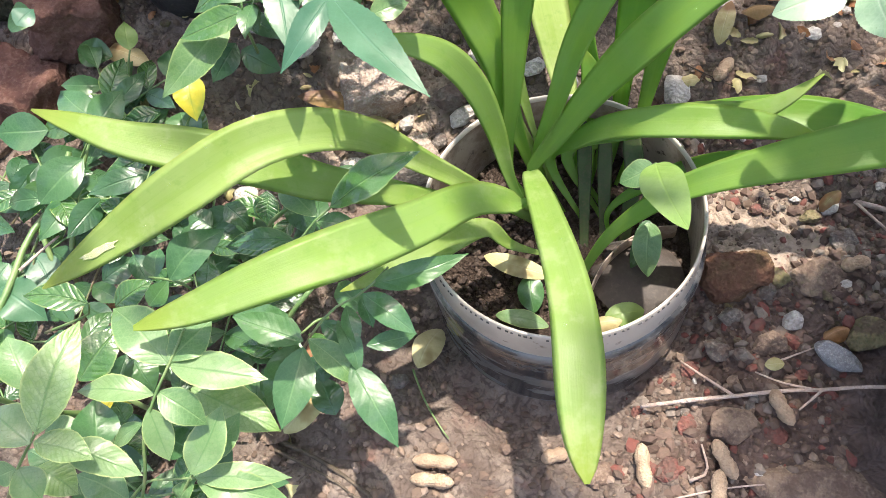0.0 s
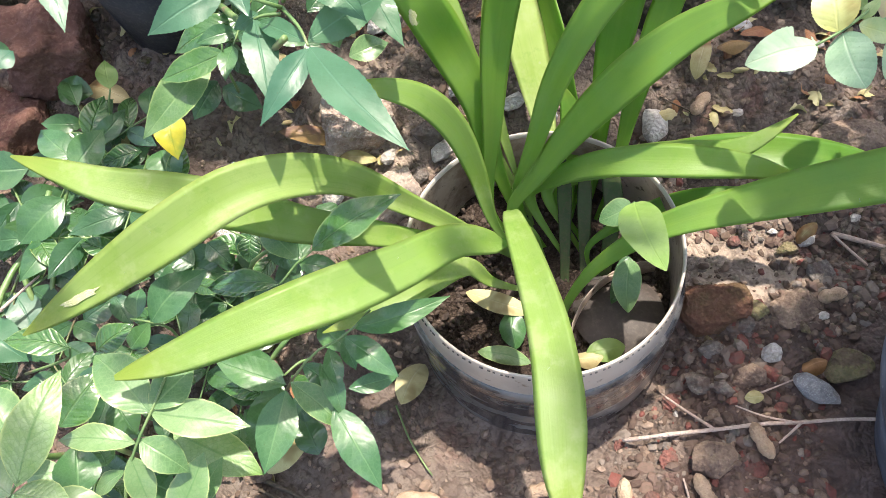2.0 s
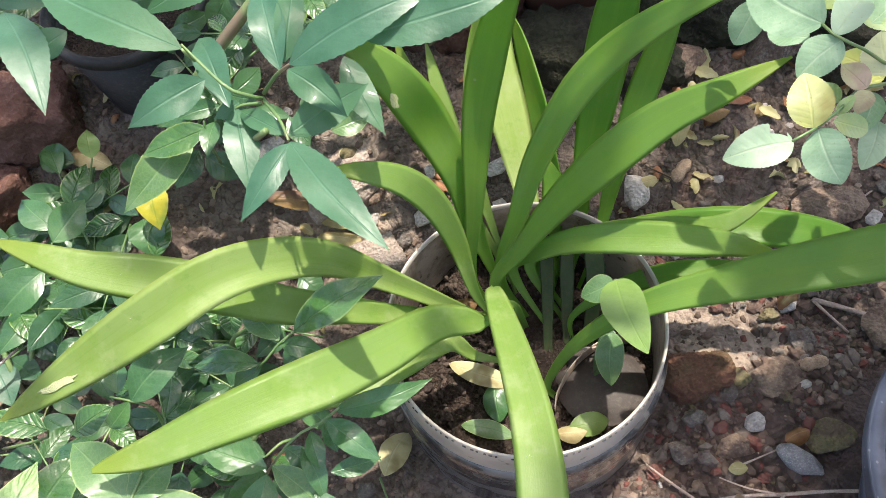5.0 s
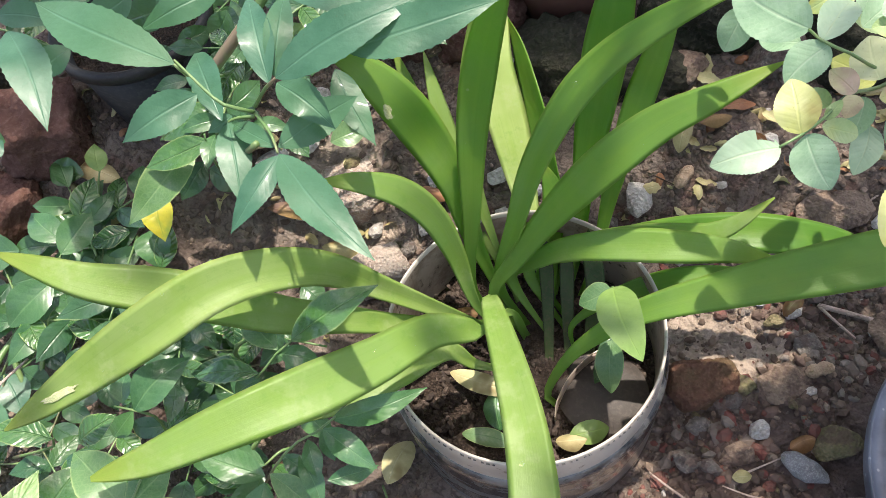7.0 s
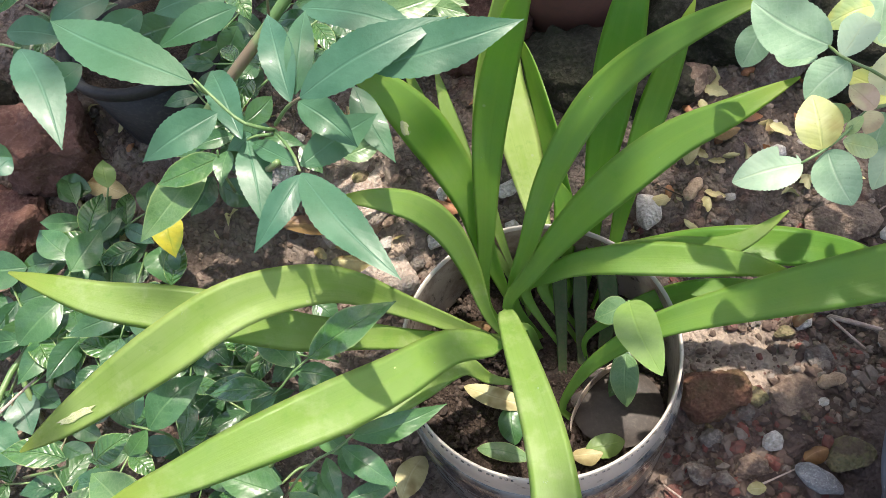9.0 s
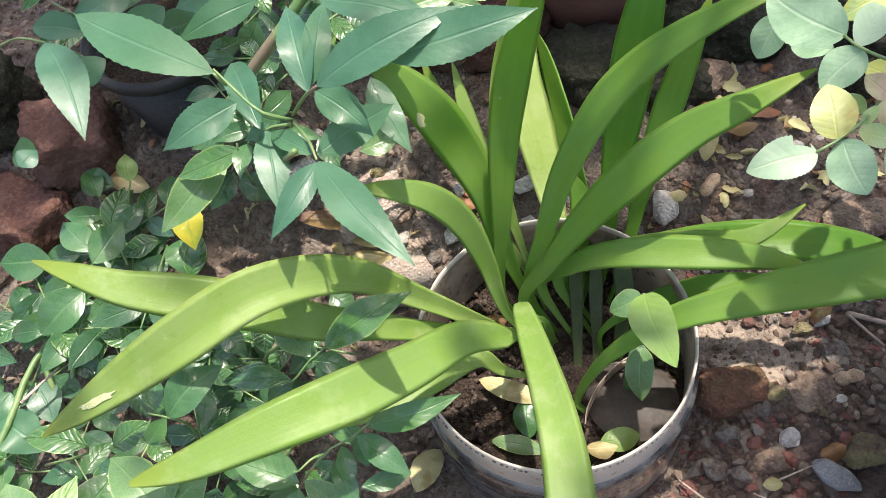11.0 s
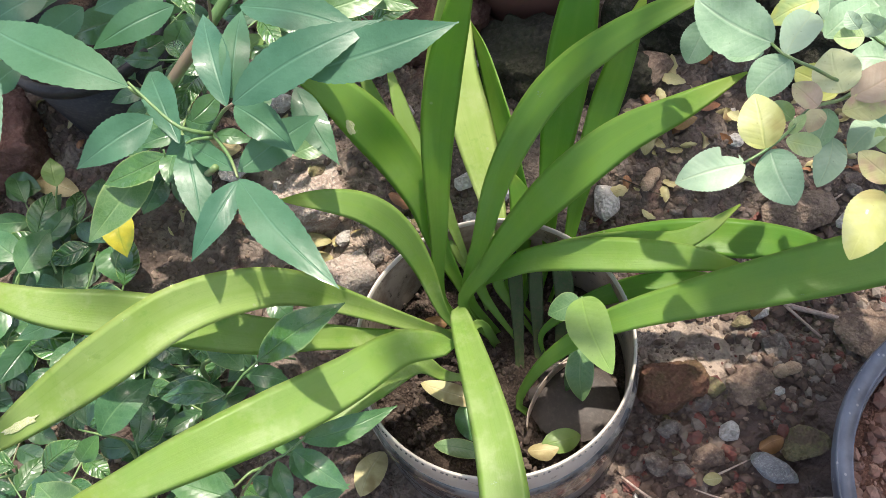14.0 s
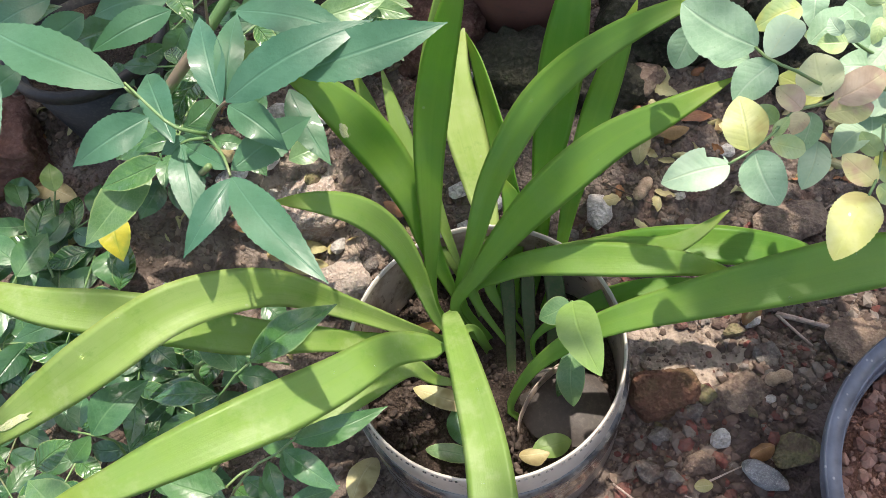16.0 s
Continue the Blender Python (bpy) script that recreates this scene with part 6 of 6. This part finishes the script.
def isle_material(name, ramp):
    n = Nodes(name)
    rnd = n.add("ShaderNodeNewGeometry").outputs["Random Per Island"]
    cr = n.add("ShaderNodeValToRGB")
    cr.color_ramp.interpolation = "CONSTANT"
    while len(cr.color_ramp.elements) < len(ramp):
        cr.color_ramp.elements.new(0.5)
    for i, (e, c) in enumerate(zip(cr.color_ramp.elements, ramp)):
        e.position, e.color = i / len(ramp), (*c, 1)
    n.put(rnd, cr.inputs[0])
    co = n.here()
    c = n.mix(n.step(n.noise(co, 160.0, 4.0), 0.4, 0.7, 0.0, 0.5), cr.outputs[0], (0.10, 0.075, 0.058))
    n.bump(n.noise(co, 400.0, 4.0), 0.6, 0.001)
    return n.done(c, 0.85, spec=0.3)


M_GRAVEL = isle_material("mixed_gravel", ((0.095, 0.064, 0.050), (0.130, 0.086, 0.068), (0.070, 0.045, 0.036), (0.185, 0.155, 0.132), (0.150, 0.052, 0.042), (0.085, 0.056, 0.046), (0.140, 0.108, 0.090)))
M_CRUMB = isle_material("soil_crumbs", ((0.13, 0.09, 0.068), (0.19, 0.135, 0.10), (0.10, 0.068, 0.05), (0.24, 0.18, 0.14)))


def on_crust(x, y):
    return math.hypot((x - 0.152) / 0.056, (y - 0.048) / 0.026) < 1.0


def right_bed(r):
    x, y = r.uniform(0.06, 0.42), r.uniform(-0.20, 0.16)
    if math.hypot(x, y) < 0.108 or math.hypot(x - 0.36, y + 0.087) < 0.14 or on_crust(x, y) and r.random() < 0.85:
        return None
    return on_ground(x, y, -0.0006)


def whole_bed(r):
    x, y = r.uniform(-0.62, 0.50), r.uniform(-0.28, 0.48)
    if math.hypot(x, y) < 0.108 or math.hypot(x - 0.36, y + 0.087) < 0.14:
        return None
    return on_ground(x, y, 0.0005)


def pot_top(r):
    g, q = r.uniform(0, math.tau), 0.094 * math.sqrt(r.random())
    return (q * math.cos(g), q * math.sin(g), 0.048)


def red_pot_top(r):
    g, q = r.uniform(0, math.tau), 0.117 * math.sqrt(r.random())
    return (0.36 + q * math.cos(g), -0.087 + q * math.sin(g), 0.089)


scatter(4200, right_bed, lambda r: 0.0017 + 0.0066 * r.random() ** 2.6, 3, "gravel", M_GRAVEL, "mixed grey, brown and red gravel scattered on the soil", "gravel")
scatter(13000, whole_bed, lambda r: 0.0012 + 0.0046 * r.random() ** 3, 4, "soil_crumbs", M_CRUMB, "loose brown crumbs of dry soil", "soil")
scatter(700, pot_top, lambda r: r.uniform(0.0012, 0.0042), 6, "potting_crumbs", isle_material("dark_crumbs", ((0.030, 0.021, 0.017), (0.050, 0.036, 0.028), (0.080, 0.058, 0.046))), "dark crumbs of potting soil", "soil")
scatter(1500, red_pot_top, lambda r: 0.0014 + 0.0056 * r.random() ** 2, 8, "red_crumbs", isle_material("red_crumbs", ((0.10, 0.05, 0.04), (0.16, 0.085, 0.065), (0.22, 0.13, 0.10))), "crumbs of reddish soil in the nursery pot", "soil")

# dead leaf scraps on the bank and below the shrub
lit_rng = random.Random(33)
for m, label, count in ((DEAD[0], "tan scraps of dead leaves littering the bank", 60), (DEAD[1], "rust-brown scraps of dead leaves littering the bank", 50), (DEAD[2], "straw-coloured scraps of dead leaves littering the bank", 60)):
    vs, fs, uvs = [], [], []
    for _ in range(count):
        zone = lit_rng.random()
        if zone < 0.45:
            x, y = lit_rng.uniform(0.06, 0.30), lit_rng.uniform(0.15, 0.30)
        elif zone < 0.8:
            x, y = lit_rng.uniform(-0.42, -0.06), lit_rng.uniform(0.08, 0.26)
        else:
            x, y = lit_rng.uniform(-0.40, -0.16), lit_rng.uniform(-0.22, 0.06)
        a, ln = lit_rng.uniform(0, math.tau), lit_rng.uniform(0.008, 0.022)
        p = np.array(on_ground(x, y, 0.003))
        d = np.array((math.cos(a), math.sin(a), lit_rng.uniform(-0.2, 0.55)))
        v, f, u = leaf_sheet(p - d * ln / 2, p + d * ln / 2, ln * lit_rng.uniform(0.35, 0.6), unit(np.array((lit_rng.uniform(-1.1, 1.1), lit_rng.uniform(-1.1, 1.1), 1))), lit_rng, lit_rng.uniform(0.4, 0.6), lit_rng.uniform(-0.2, 0.3), 0.2, 0.12, n=8, curl=lit_rng.uniform(-2.0, 4.0), tip_power=0.70)
        o = len(vs)
        vs += v
        uvs += u
        fs += [tuple(k + o for k in q) for q in f]
    tagged(part("leaf_litter", (vs, fs, uvs), m), label, "leaf litter", kind="stuff")

# ---- an unseen tree assumed overhead, whose crown dapples the bed with shade ----

tree_rng = random.Random(21)
TREE = (1.0, 1.75)
tree = thing("shade_tree", "broad leafy tree, unseen, assumed behind the bed, its crown over it", "tree", on_ground(*TREE))
tz = float(ground_height(*TREE))
part("trunk", tube([(TREE[0], TREE[1], tz - 0.1), (TREE[0] - 0.02, TREE[1], 0.7), (TREE[0] - 0.1, TREE[1] - 0.1, 1.4), (TREE[0] - 0.25, TREE[1] - 0.3, 2.0)], 0.09, 0.05, 14, 14, 0.08, tree_rng), M_BARK, tree)
for tx, ty, th in ((0.2, 0.6, 1.7), (0.9, 0.5, 1.8), (0.0, 1.2, 1.9), (-0.3, 0.9, 1.8), (0.6, 1.0, 2.1), (1.5, 0.9, 1.9)):
    part("limb", tube([(TREE[0] - 0.1, TREE[1] - 0.1, 1.35), ((TREE[0] + tx) / 2, (TREE[1] + ty) / 2, 1.72), (tx, ty, th)], 0.035, 0.008, 9, 9, 0.1, tree_rng), M_BARK, tree)


def shade_share(x, y):
    """How dense the crown hangs over a spot of the bed, set to steer its shade."""
    d = 0.07
    d += (0.36 + 0.54 * smooth(-0.19, -0.25, x) + 0.55 * smooth(0.07, 0.11, x)) * smooth(0.115, 0.165, y) + 0.58 * smooth(0.22, 0.28, y)
    d += 0.85 * smooth(-0.26, -0.34, x) * smooth(0.0, 0.08, y)
    d += 0.80 * smooth(0.09, 0.13, x) * smooth(0.06, 0.02, y)
    d += 0.08 * smooth(-0.34, -0.28, x) * smooth(-0.06, -0.12, x) * smooth(-0.13, -0.09, y) * smooth(0.05, 0.0, y)
    d += 0.36 * smooth(0.21, 0.26, x)
    d += 0.30 * smooth(0.0, 0.05, y) * smooth(0.10, 0.03, abs(x - 0.04))
    d += 0.60 * math.exp(-((x - 0.025) ** 2 + (y - 0.012) ** 2) / 0.0026)
    # gaps left in the crown where sun should reach the bed
    for cx, cy, r in ((-0.05, 0.16, 0.075), (0.128, 0.046, 0.034), (0.170, 0.056, 0.038), (0.212, 0.078, 0.030), (-0.19, 0.145, 0.075), (0.102, -0.074, 0.032), (0.092, 0.026, 0.045), (-0.105, -0.170, 0.075)):
        d *= 1 - 0.97 * math.exp(-(((x - cx) ** 2 + (y - cy) ** 2) / r ** 2) ** 2)
    return float(min(1.0, d))


vs, fs, uvs = [], [], []
for _ in range(9000):
    x, y = tree_rng.uniform(-1.3, 1.3), tree_rng.uniform(-1.0, 1.5)
    if math.hypot(x / 1.25, (y - 0.2) / 1.2) > tree_rng.uniform(0.7, 1.05):
        continue
    inside = abs(x) < 0.6 and -0.35 < y < 0.6
    if tree_rng.random() > (shade_share(x, y) if inside else (0.34 if y > 0.2 else 0.12)):
        continue
    h = tree_rng.uniform(1.25, 2.3)
    c = np.array((x + SUN_FROM.x / SUN_FROM.z * h, y + SUN_FROM.y / SUN_FROM.z * h, h))
    d = unit(np.array([tree_rng.gauss(0, 1), tree_rng.gauss(0, 1), tree_rng.gauss(0, 0.35)]))
    ln = tree_rng.uniform(0.05, 0.095)
    v, f, u = leaf_sheet(c - d * ln / 2, c + d * ln / 2, ln * 0.5, unit(np.array((tree_rng.uniform(-.4, .4), tree_rng.uniform(-.4, .4), 1))), tree_rng, n=5, teeth=0)
    o = len(vs)
    vs += v
    uvs += u
    fs += [tuple(i + o for i in q) for q in f]
tagged(part("crown", (vs, fs, uvs), M_TREE_LEAF, tree, "crown of many small green leaves"), kind="stuff")
settle(tree)
